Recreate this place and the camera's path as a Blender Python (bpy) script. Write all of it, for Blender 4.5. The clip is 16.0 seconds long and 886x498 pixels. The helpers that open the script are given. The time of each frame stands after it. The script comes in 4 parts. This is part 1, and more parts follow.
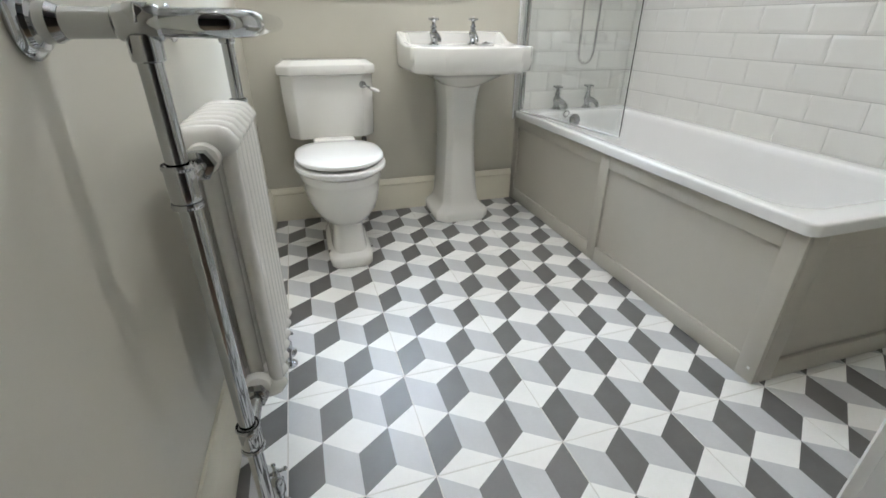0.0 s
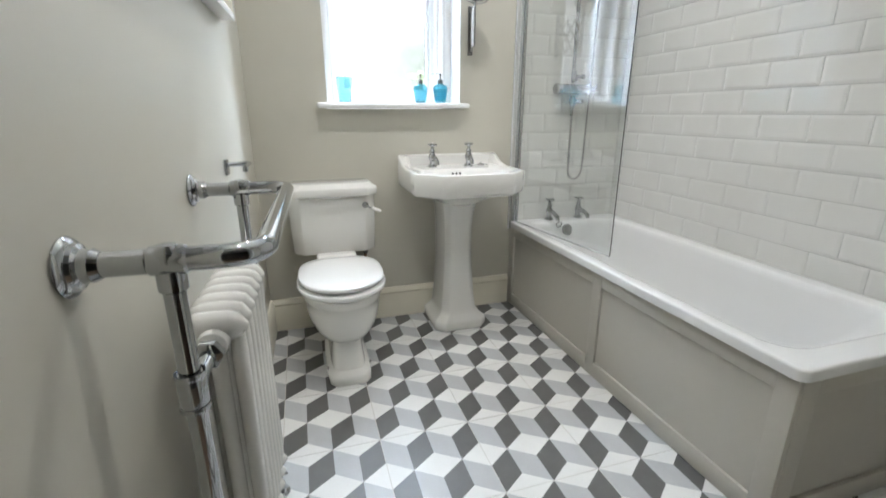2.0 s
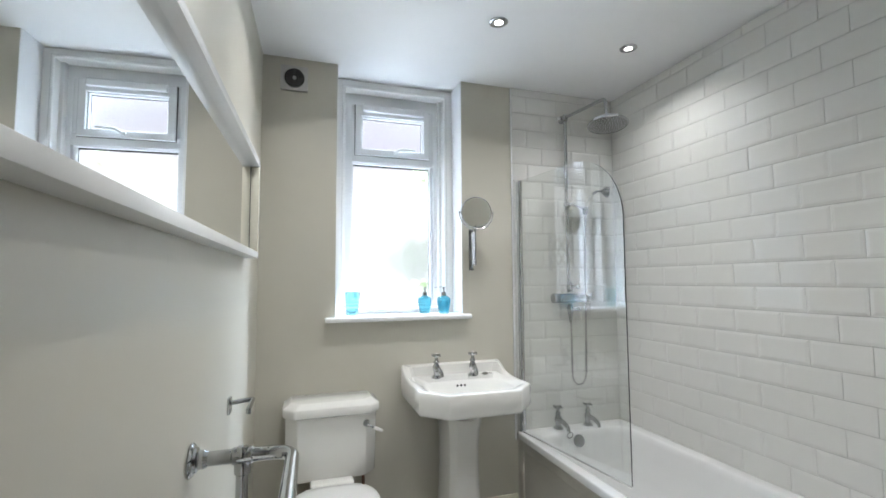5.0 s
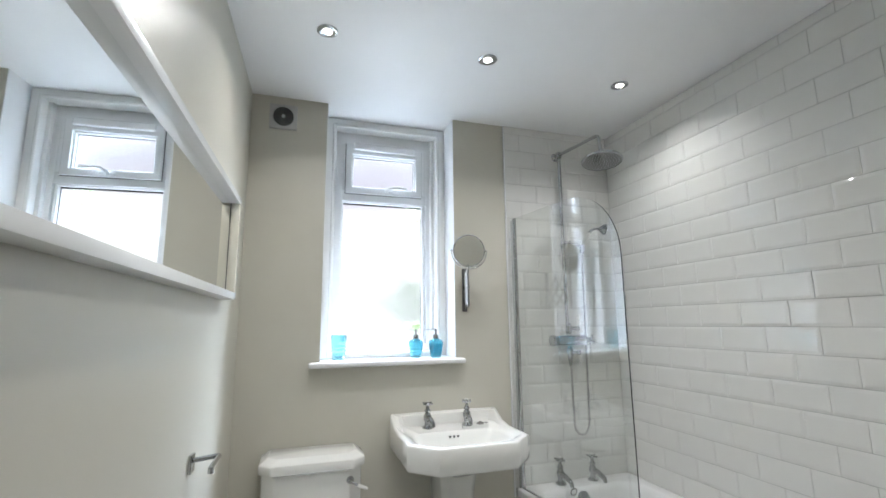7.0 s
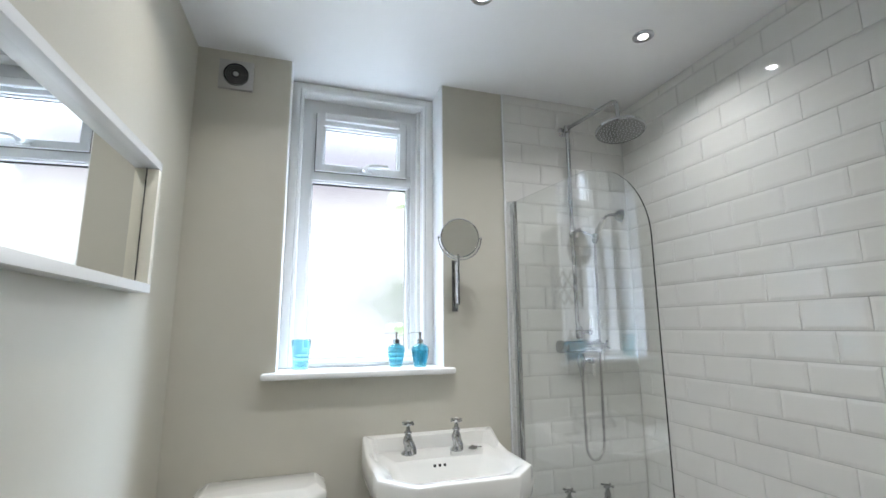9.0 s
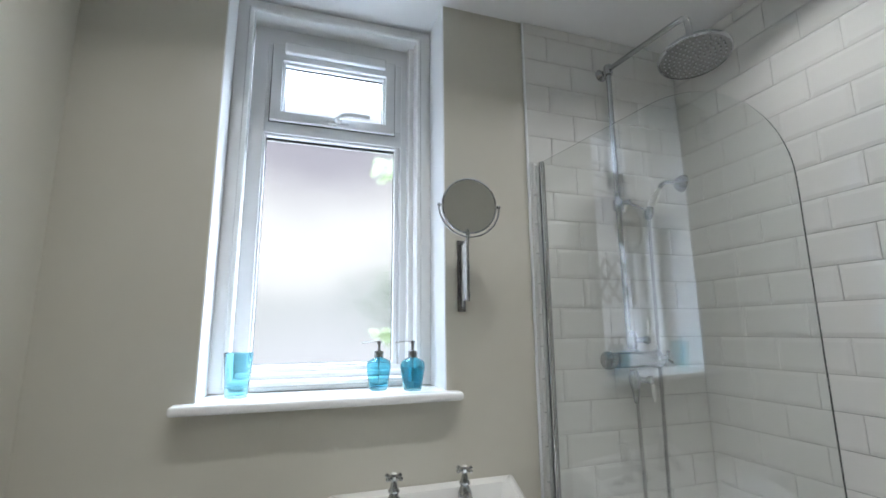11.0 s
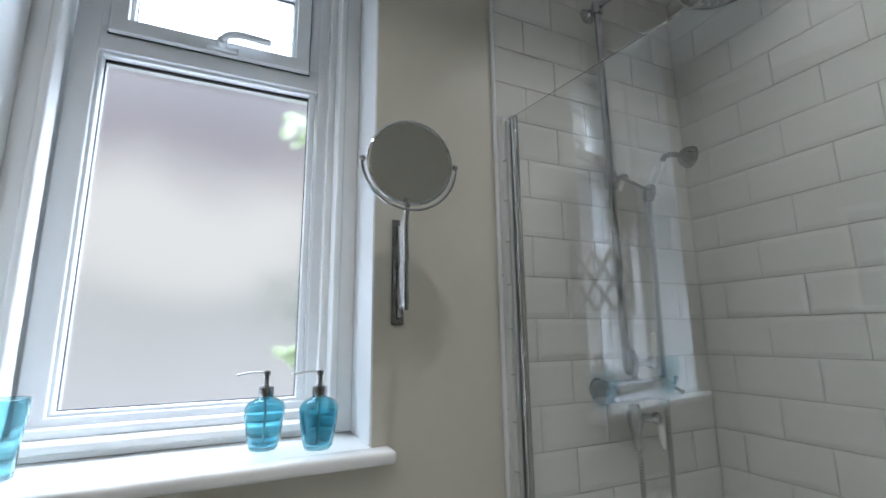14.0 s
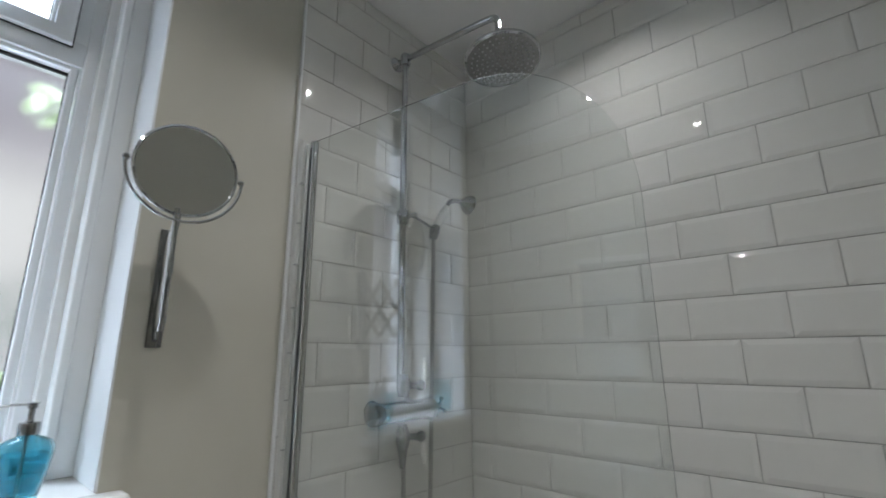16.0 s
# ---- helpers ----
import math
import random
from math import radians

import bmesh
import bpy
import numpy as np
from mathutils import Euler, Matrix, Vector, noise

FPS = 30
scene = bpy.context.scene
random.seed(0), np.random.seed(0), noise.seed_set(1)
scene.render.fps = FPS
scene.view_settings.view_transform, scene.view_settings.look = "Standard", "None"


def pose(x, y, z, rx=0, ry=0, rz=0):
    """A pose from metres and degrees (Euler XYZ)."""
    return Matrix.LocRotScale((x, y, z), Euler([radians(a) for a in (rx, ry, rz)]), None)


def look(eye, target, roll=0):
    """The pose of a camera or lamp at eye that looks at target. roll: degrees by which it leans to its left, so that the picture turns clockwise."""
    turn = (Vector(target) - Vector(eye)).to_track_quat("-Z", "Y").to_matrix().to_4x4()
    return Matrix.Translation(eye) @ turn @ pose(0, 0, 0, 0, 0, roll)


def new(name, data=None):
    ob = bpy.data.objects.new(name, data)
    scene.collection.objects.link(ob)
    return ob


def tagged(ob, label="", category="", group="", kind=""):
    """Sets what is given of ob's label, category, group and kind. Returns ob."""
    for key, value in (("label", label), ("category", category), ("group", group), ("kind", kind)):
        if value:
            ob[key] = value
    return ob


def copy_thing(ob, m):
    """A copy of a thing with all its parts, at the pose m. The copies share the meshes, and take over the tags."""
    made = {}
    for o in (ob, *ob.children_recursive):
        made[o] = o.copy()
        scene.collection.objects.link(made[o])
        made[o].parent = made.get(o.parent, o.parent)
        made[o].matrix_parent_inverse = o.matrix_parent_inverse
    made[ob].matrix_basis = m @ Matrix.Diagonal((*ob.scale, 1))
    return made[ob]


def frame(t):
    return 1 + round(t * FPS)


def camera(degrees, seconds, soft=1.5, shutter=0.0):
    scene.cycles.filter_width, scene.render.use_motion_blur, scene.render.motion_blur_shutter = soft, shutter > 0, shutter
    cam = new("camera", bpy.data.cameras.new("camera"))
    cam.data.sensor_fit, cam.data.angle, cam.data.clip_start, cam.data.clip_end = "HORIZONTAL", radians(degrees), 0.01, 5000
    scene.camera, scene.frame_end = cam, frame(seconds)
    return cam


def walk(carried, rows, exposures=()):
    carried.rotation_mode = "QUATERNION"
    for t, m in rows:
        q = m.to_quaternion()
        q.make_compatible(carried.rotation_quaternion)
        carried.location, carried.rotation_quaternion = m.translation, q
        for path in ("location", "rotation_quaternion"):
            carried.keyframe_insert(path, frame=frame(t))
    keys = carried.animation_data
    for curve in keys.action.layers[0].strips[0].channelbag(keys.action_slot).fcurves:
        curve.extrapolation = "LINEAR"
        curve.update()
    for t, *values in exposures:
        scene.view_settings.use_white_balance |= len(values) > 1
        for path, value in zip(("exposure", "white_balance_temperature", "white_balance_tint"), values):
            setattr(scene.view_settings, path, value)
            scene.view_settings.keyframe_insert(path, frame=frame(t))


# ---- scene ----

cam = camera(89.4, 16.0, 1.6, 0.3)
PATH = [
    (0, (-0.358, 0.050, 0.950), (0.170, 1.757, 0.052), 0.2),
    (0.5, (-0.357, 0.059, 0.977), (0.171, 1.790, 0.126), -0.2),
    (1, (-0.355, 0.060, 1.000), (0.179, 1.815, 0.204), -0.2),
    (1.5, (-0.354, 0.063, 1.054), (0.192, 1.847, 0.334), -0.1),
    (2, (-0.345, 0.070, 1.131), (0.221, 1.898, 0.548), -0.0),
    (2.5, (-0.353, 0.072, 1.196), (0.234, 1.947, 0.827), 0.1),
    (3, (-0.366, 0.088, 1.236), (0.237, 1.981, 1.008), 0.1),
    (3.5, (-0.368, 0.091, 1.271), (0.234, 1.995, 1.164), -0.1),
    (4, (-0.374, 0.095, 1.298), (0.234, 2.000, 1.270), -0.2),
    (4.5, (-0.373, 0.094, 1.340), (0.234, 1.999, 1.392), -0.2),
    (5, (-0.379, 0.101, 1.358), (0.230, 2.001, 1.500), -0.3),
    (7.5, (-0.266, 0.244, 1.353), (0.335, 2.121, 1.689), -0.5),
    (8, (-0.223, 0.342, 1.349), (0.389, 2.215, 1.687), -0.4),
    (9, (-0.121, 0.538, 1.350), (0.474, 2.417, 1.691), -0.4),
    (11.5, (0.070, 1.205, 1.366), (0.682, 3.075, 1.724), -0.5),
    (12, (0.101, 1.291, 1.377), (0.710, 3.162, 1.733), -0.4),
    (12.5, (0.123, 1.387, 1.374), (0.744, 3.256, 1.723), -0.7),
    (13, (0.165, 1.476, 1.370), (0.796, 3.339, 1.728), -1.0),
    (13.5, (0.199, 1.523, 1.393), (0.899, 3.362, 1.752), -0.9),
    (14, (0.223, 1.521, 1.396), (1.043, 3.306, 1.768), -0.7),
    (14.5, (0.236, 1.493, 1.398), (1.201, 3.202, 1.782), -0.7),
    (15, (0.245, 1.455, 1.393), (1.366, 3.062, 1.796), -0.6),
    (15.5, (0.245, 1.442, 1.391), (1.540, 2.905, 1.815), -0.5),
    (16, (0.250, 1.458, 1.397), (1.711, 2.742, 1.861), -0.4),
]
walk(cam, [(t, look(eye, target, roll)) for t, eye, target, roll in PATH],
     [(0, 0.33, 6350, 10), (2.5, 0.14, 6330, 10), (5, 0.04, 6260, 10), (9, -0.1, 6230, 10), (11.5, -0.56, 6180, 10), (13.5, -0.85, 6180, 10), (16, -0.93, 6280, 10)])

# ---------- main sizes ----------
Y_N, Z_C, X_E = 2.44, 2.497, 1.508      # window wall, ceiling, tiled wall
CORNER = Matrix.Translation((-0.571, 2.44, 0)) @ Matrix.Rotation(radians(-2.0), 4, "Z")   # wall_west runs 2 degrees out of square
REV_L, REV_R = -0.205, 0.484
SILL = 1.178

# ---------- light ----------
world = bpy.data.worlds.new("world")
scene.world = world
world.use_nodes = True
wn = world.node_tree.nodes
sky = wn.new("ShaderNodeTexSky")
sky.sky_type, sky.sun_disc, sky.sun_elevation, sky.sun_rotation = "NISHITA", False, radians(40), radians(150)
wn["Background"].inputs["Strength"].default_value = 0.1
world.node_tree.links.new(sky.outputs[0], wn["Background"].inputs[0])

sun = new("sun", bpy.data.lights.new("sun", "SUN"))
sun.data.energy, sun.data.angle, sun.data.color = 0.8, radians(20), (1, 0.97, 0.92)
sun.matrix_world = look((3, -3, 6), (0, 0, 0))
LAMP_POWER = 3.5
SPOTS = [(-0.243, 1.834), (0.440, 1.834), (1.145, 1.848), (-0.243, 0.81), (0.440, 0.81)]
for i, (x, y) in enumerate(SPOTS):
    l = new("downlight_lamp", bpy.data.lights.new("downlight_lamp", "AREA"))
    l.data.shape, l.data.size, l.data.energy, l.data.color, l.data.spread = "DISK", 0.036, LAMP_POWER, (1.0, 0.985, 0.955), radians(132)
    l.location = (x, y, 2.4865)
day = new("window_daylight", bpy.data.lights.new("window_daylight", "AREA"))
day.data.shape, day.data.size, day.data.size_y, day.data.energy, day.data.color = "RECTANGLE", 2.4, 1.6, 330, (0.72, 0.85, 1.0)
day.matrix_world = look((0.13, 3.55, 3.45), (0.13, 2.5, 1.75))
low = new("garden_bounce_light", bpy.data.lights.new("garden_bounce_light", "AREA"))
low.data.shape, low.data.size, low.data.size_y, low.data.energy, low.data.color = "RECTANGLE", 3.0, 1.0, 13, (0.80, 0.90, 1.0)
low.data.spread = radians(75)
low.matrix_world = look((0.13, 4.4, 0.40), (0.13, 2.6, 1.8))
side = new("side_daylight", bpy.data.lights.new("side_daylight", "AREA"))
side.data.shape, side.data.size, side.data.size_y, side.data.energy, side.data.color = "RECTANGLE", 1.0, 1.6, 48, (0.74, 0.85, 1.0)
side.data.spread = radians(60)
side.matrix_world = look((1.20, 3.40, 2.85), (-0.60, 1.90, 0.85))


# ---------- materials ----------
def material(name, color, rough=0.5, metal=0.0, var=0.0, scale=8.0, bump=0.0, bump_scale=60.0, coat=0.0, spec=0.5, rough_var=0.0, island=0.0):
    m = bpy.data.materials.new(name)
    m.use_nodes = True
    nt = m.node_tree
    b = nt.nodes["Principled BSDF"]
    b.inputs["Base Color"].default_value = (*color, 1)
    b.inputs["Roughness"].default_value = rough
    b.inputs["Metallic"].default_value = metal
    b.inputs["Coat Weight"].default_value = coat
    b.inputs["Coat Roughness"].default_value = 0.05
    b.inputs["Specular IOR Level"].default_value = spec
    tc = nt.nodes.new("ShaderNodeTexCoord")
    if var or rough_var:
        n1, n2 = nt.nodes.new("ShaderNodeTexNoise"), nt.nodes.new("ShaderNodeTexNoise")
        n1.inputs["Scale"].default_value, n2.inputs["Scale"].default_value = scale, scale * 9
        n1.inputs["Detail"].default_value = n2.inputs["Detail"].default_value = 5
        nt.links.new(tc.outputs["Object"], n1.inputs[0]), nt.links.new(tc.outputs["Object"], n2.inputs[0])
        mix = nt.nodes.new("ShaderNodeMath")
        mix.operation = "MULTIPLY_ADD"
        nt.links.new(n2.outputs[0], mix.inputs[0])
        mix.inputs[1].default_value = 0.4
        nt.links.new(n1.outputs[0], mix.inputs[2])
        src = mix.outputs[0]
        if island:
            oi = nt.nodes.new("ShaderNodeObjectInfo")
            ad = nt.nodes.new("ShaderNodeMath")
            ad.operation = "MULTIPLY_ADD"
            nt.links.new(oi.outputs["Random"], ad.inputs[0])
            ad.inputs[1].default_value = island
            nt.links.new(src, ad.inputs[2])
            src = ad.outputs[0]
        if var:
            r = nt.nodes.new("ShaderNodeMapRange")
            nt.links.new(src, r.inputs[0])
            r.inputs[1].default_value, r.inputs[2].default_value = 0.4, 1.0 + island
            r.inputs[3].default_value, r.inputs[4].default_value = 1 - var, 1 + var
            h = nt.nodes.new("ShaderNodeHueSaturation")
            h.inputs["Color"].default_value = (*color, 1)
            nt.links.new(r.outputs[0], h.inputs["Value"])
            nt.links.new(h.outputs[0], b.inputs["Base Color"])
        if rough_var:
            r = nt.nodes.new("ShaderNodeMapRange")
            nt.links.new(src, r.inputs[0])
            r.inputs[1].default_value, r.inputs[2].default_value = 0.4, 1.0
            r.inputs[3].default_value, r.inputs[4].default_value = max(rough - rough_var, 0.0), rough + rough_var
            nt.links.new(r.outputs[0], b.inputs["Roughness"])
    if bump:
        n = nt.nodes.new("ShaderNodeTexNoise")
        n.inputs["Scale"].default_value, n.inputs["Detail"].default_value = bump_scale, 4
        bp = nt.nodes.new("ShaderNodeBump")
        bp.inputs["Strength"].default_value, bp.inputs["Distance"].default_value = bump, 0.002
        nt.links.new(tc.outputs["Object"], n.inputs[0])
        nt.links.new(n.outputs[0], bp.inputs["Height"])
        nt.links.new(bp.outputs[0], b.inputs["Normal"])
    return m


def glass(name, color, rough=0.0, ior=1.45, bump=0.0, bump_scale=300):
    m = material(name, color, rough, bump=bump, bump_scale=bump_scale)
    b = m.node_tree.nodes["Principled BSDF"]
    b.inputs["Transmission Weight"].default_value = 1.0
    b.inputs["IOR"].default_value = ior
    return m


PAINT = material("greige_wall_paint", (0.56, 0.537, 0.463), 0.38, var=0.03, scale=1.6, bump=0.10, bump_scale=140, rough_var=0.05)
CEIL = material("ceiling_paint", (0.86, 0.86, 0.86), 0.6, var=0.02, scale=1.5, bump=0.1, bump_scale=90)
REVEAL = material("white_reveal_paint", (0.86, 0.87, 0.88), 0.4, var=0.02, scale=3, bump=0.12, bump_scale=120)
GLOSS = material("white_gloss_paint", (0.86, 0.86, 0.85), 0.22, var=0.02, scale=4, bump=0.06, bump_scale=60)
CREAM = material("cream_gloss_paint", (0.78, 0.74, 0.62), 0.25, var=0.03, scale=4, bump=0.06, bump_scale=60)
UPVC = material("white_upvc", (0.86, 0.87, 0.88), 0.2, var=0.015, scale=5)
CERAMIC = material("white_ceramic", (0.82, 0.81, 0.775), 0.07, var=0.01, scale=3, coat=0.5)
SEAT = material("white_seat_lacquer", (0.84, 0.835, 0.82), 0.16, var=0.01, scale=3, coat=0.3)
ACRYLIC = material("white_bath_enamel", (0.75, 0.75, 0.745), 0.09, var=0.01, scale=2, coat=0.4)
CHROME = material("polished_chrome", (0.50, 0.51, 0.52), 0.05, 1.0, rough_var=0.03, scale=12)
STEEL = material("brushed_steel", (0.50, 0.49, 0.48), 0.28, 1.0, var=0.05, scale=30)
DULL = material("dark_chrome", (0.32, 0.32, 0.32), 0.2, 1.0, var=0.1, scale=20)
TILE = material("white_glazed_tile", (0.72, 0.715, 0.69), 0.04, var=0.025, scale=9, bump=0.035, bump_scale=9, coat=0.3, island=0.25)
GROUT = material("grey_grout", (0.42, 0.415, 0.40), 0.85, var=0.1, scale=20, bump=0.5, bump_scale=400)
FGROUT = material("pale_floor_grout", (0.60, 0.58, 0.54), 0.85, var=0.1, scale=20, bump=0.5, bump_scale=400)
F_WHITE = material("white_floor_glaze", (0.76, 0.76, 0.74), 0.36, var=0.05, scale=12, bump=0.08, bump_scale=80, rough_var=0.06)
F_LIGHT = material("light_grey_floor_glaze", (0.47, 0.48, 0.49), 0.36, var=0.07, scale=12, bump=0.08, bump_scale=80, rough_var=0.06)
F_DARK = material("dark_grey_floor_glaze", (0.115, 0.112, 0.108), 0.36, var=0.12, scale=12, bump=0.08, bump_scale=80, rough_var=0.06)
PANEL = material("greige_panel_paint", (0.50, 0.475, 0.42), 0.33, var=0.03, scale=3, bump=0.08, bump_scale=90)
ENAMEL = material("white_radiator_enamel", (0.80, 0.79, 0.75), 0.18, var=0.02, scale=6, coat=0.3)
MIRROR = material("mirror_silver", (0.90, 0.91, 0.90), 0.0, 1.0)
BLACK = material("black_plastic", (0.02, 0.02, 0.02), 0.5, var=0.2, scale=30)
COPPER = material("copper_pipe", (0.22, 0.13, 0.09), 0.35, 1.0, var=0.2, scale=30)
SEAL = material("clear_grey_seal", (0.42, 0.43, 0.42), 0.4, var=0.1, scale=30)
GLASS = glass("clear_screen_glass", (0.930, 0.956, 0.950), 0.0, 1.7)
EDGE = glass("green_glass_edge", (0.38, 0.50, 0.46), 0.05, 1.5)
FROST = glass("frosted_window_glass", (0.96, 0.97, 0.98), 0.24, 1.3, bump=0.12, bump_scale=420)
BLUE = glass("turquoise_glass", (0.33, 0.67, 0.76), 0.02, 1.4)
PALE = glass("pale_turquoise_glass", (0.50, 0.79, 0.86), 0.02, 1.4)
SOAP = glass("turquoise_soap", (0.28, 0.62, 0.72), 0.05, 1.33)
# rubber of the gaskets, and painted shadow at the pane head and sash
RUBBER_SHADOW = material("dark_rubber_and_shadow", (0.03, 0.03, 0.03), 0.6, var=0.2, scale=30)
# dimness of the unlit hall put into the wall colour, for dark reflections in chrome
HALL = material("hall_dimness_paint", (0.24, 0.23, 0.21), 0.5, var=0.04, scale=2, bump=0.1, bump_scale=140)
WOOD = material("hall_floor_wood", (0.30, 0.22, 0.15), 0.4, var=0.2, scale=6)
LEAF = material("leaf_green", (0.16, 0.30, 0.05), 0.5, var=0.3, scale=9)
_t = LEAF.node_tree
_tr, _mx = _t.nodes.new("ShaderNodeBsdfTranslucent"), _t.nodes.new("ShaderNodeMixShader")
_tr.inputs[0].default_value = (0.44, 0.49, 0.31, 1)
_mx.inputs[0].default_value = 0.8
_t.links.new(_t.nodes["Principled BSDF"].outputs[0], _mx.inputs[1]), _t.links.new(_tr.outputs[0], _mx.inputs[2])
_t.links.new(_mx.outputs[0], _t.nodes["Material Output"].inputs[0])
LENS = bpy.data.materials.new("lit_lens")
LENS.use_nodes = True
LENS.node_tree.nodes["Principled BSDF"].inputs["Emission Color"].default_value = (1, 0.96, 0.9, 1)
LENS.node_tree.nodes["Principled BSDF"].inputs["Emission Strength"].default_value = 6


# ---------- mesh helpers ----------
def thing(name, label, category, group="", at=None):
    e = new(name)
    e.empty_display_size = 0.05
    if at is not None:
        e.matrix_world = at if isinstance(at, Matrix) else Matrix.Translation(at)
    return tagged(e, label, category, group)


def finish(me, mats, smooth):
    for m in (mats if isinstance(mats, (list, tuple)) else [mats]):
        me.materials.append(m)
    if smooth:
        me.polygons.foreach_set("use_smooth", [True] * len(me.polygons))
        me.set_sharp_from_angle(angle=radians(smooth))
    me.update()


def part(name, bm, mats, parent=None, label="", smooth=38, kind="", m=None):
    bmesh.ops.recalc_face_normals(bm, faces=bm.faces)
    me = bpy.data.meshes.new(name)
    bm.to_mesh(me)
    bm.free()
    finish(me, mats, smooth)
    o = new(name, me)
    if parent is not None:
        o.parent = parent
    if m is not None:
        o.matrix_local = m
    return tagged(o, label, kind=kind)


def box(x0, x1, y0, y1, z0, z1, bevel=0.0, bm=None, seg=2):
    bm = bm or bmesh.new()
    r = bmesh.ops.create_cube(bm, size=1, matrix=Matrix.Translation(((x0 + x1) / 2, (y0 + y1) / 2, (z0 + z1) / 2)) @ Matrix.Diagonal((x1 - x0, y1 - y0, z1 - z0, 1)))
    if bevel:
        edges = list({e for v in r["verts"] for e in v.link_edges})
        bmesh.ops.bevel(bm, geom=edges, offset=bevel, segments=seg, profile=0.5, affect="EDGES")
    return bm


def loft(rings, bm=None, caps=(True, True), closed=True):
    bm = bm or bmesh.new()
    vs = [[bm.verts.new(p) for p in r] for r in rings]
    n = len(vs[0])
    for a, b in zip(vs, vs[1:]):
        for i in range(n if closed else n - 1):
            j = (i + 1) % n
            bm.faces.new((a[i], a[j], b[j], b[i]))
    if caps[0]:
        bm.faces.new(vs[0][::-1])
    if caps[1]:
        bm.faces.new(vs[-1])
    return bm


def lathe(profile, seg=24, m=Matrix(), bm=None, caps=(True, True)):
    rings = [[m @ Vector((max(r, 1e-5) * math.cos(a), max(r, 1e-5) * math.sin(a), z)) for a in (2 * math.pi * i / seg for i in range(seg))] for r, z in profile]
    return loft(rings, bm, caps)


def bend(points, r=0.03, n=6):
    pts = [Vector(p) for p in points]
    out = [pts[0]]
    for a, b, c in zip(pts, pts[1:], pts[2:]):
        d1, d2 = (a - b), (c - b)
        k = min(r, d1.length * 0.49, d2.length * 0.49)
        p, q = b + d1.normalized() * k, b + d2.normalized() * k
        for i in range(n + 1):
            t = i / n
            out.append(p * (1 - t) ** 2 + b * 2 * t * (1 - t) + q * t * t)
    out.append(pts[-1])
    return out


def tube(points, r, seg=14, bm=None, radii=None):
    pts = [Vector(p) for p in points]
    rings, up = [], None
    for i, p in enumerate(pts):
        d = ((pts[min(i + 1, len(pts) - 1)] - p).normalized() + (p - pts[max(i - 1, 0)]).normalized()).normalized()
        if up is None:
            up = d.orthogonal().normalized()
        up = (up - d * up.dot(d)).normalized()
        side = d.cross(up)
        rr = radii[i] if radii else r
        rings.append([p + (up * math.cos(a) + side * math.sin(a)) * rr for a in (2 * math.pi * k / seg for k in range(seg))])
    return loft(rings, bm)


def aim(p, d):
    return Matrix.Translation(p) @ Vector(d).to_track_quat("Z", "Y").to_matrix().to_4x4()


def ring(cx, cy, hx, hy, z, n=6.0, k=40, ch=0.0):
    """A rounded rectangle of half sizes hx, hy; the higher n, the squarer."""
    out = []
    for i in range(k):
        a = 2 * math.pi * i / k
        c, s = math.cos(a), math.sin(a)
        f = (abs(c) ** n + abs(s) ** n) ** (-1 / n)
        out.append((cx + hx * c * f, cy + hy * s * f, z))
    return out


def octo(x0, x1, y0, y1, z, cf, cb=0.0):
    """A plan with its two front corners cut by cf and its back ones by cb."""
    return [(x0 + cf, y0, z), (x1 - cf, y0, z), (x1, y0 + cf, z), (x1, y1 - cb, z), (x1 - cb, y1, z), (x0 + cb, y1, z), (x0, y1 - cb, z), (x0, y0 + cf, z)]


def structure(name, bm, mat, label="", smooth=0, m=None):
    o = part(name, bm, mat, smooth=smooth, kind="structure", m=m)
    return tagged(o, label)


# ---------- walls, floor, ceiling ----------
floor = structure("floor", box(-0.95, 1.7, 0.14, 2.7, -0.12, -0.0015), FGROUT, "pale grouted bathroom floor under patterned tiles")
structure("hall_floor", box(-1.4, 1.7, -1.6, 0.14, -0.12, -0.001), WOOD, "brown wooden hall floor beyond the doorway")
ceiling = structure("ceiling", box(-1.4, 1.75, -1.6, 2.80, Z_C, Z_C + 0.1), CEIL, "smooth white painted ceiling")
structure("wall_west", box(-0.12, 0, -4.0, 0.0, -0.1, Z_C), PAINT, "smooth greige painted plaster wall", m=CORNER)
bm = box(-0.9, REV_L, Y_N, 2.79, -0.1, Z_C)
box(REV_R, 1.75, Y_N, 2.79, -0.1, Z_C, bm=bm)
box(REV_L, REV_R, Y_N, 2.79, -0.1, SILL - 0.028, bm=bm)
wall_north = structure("wall_north", bm, PAINT, "greige painted window wall, tiled beside the bath")
wall_east = structure("wall_east", box(X_E - 0.0062, 1.75, -1.6, Y_N, -0.1, Z_C), GROUT, "grouted wall behind white metro tiles")
bm = box(0.196, X_E - 0.002, 0.10, 0.22, -0.1, Z_C)
box(-0.50, 0.196, 0.10, 0.22, 2.06, Z_C, bm=bm)
box(-0.63, -0.52, 0.10, 0.22, -0.1, Z_C, bm=bm)
structure("wall_south", bm, PAINT, "greige painted wall round the doorway")
# unseen hall walls, coloured dark in place of real shade
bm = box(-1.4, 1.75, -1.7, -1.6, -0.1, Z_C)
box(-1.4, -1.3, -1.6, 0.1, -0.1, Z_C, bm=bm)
structure("wall_hall", bm, HALL, "unseen hall wall behind the doorway, its dimness put into the colour")
bm = box(0.176, 0.195, 0.085, 0.2215, 0, 2.06, 0.002)
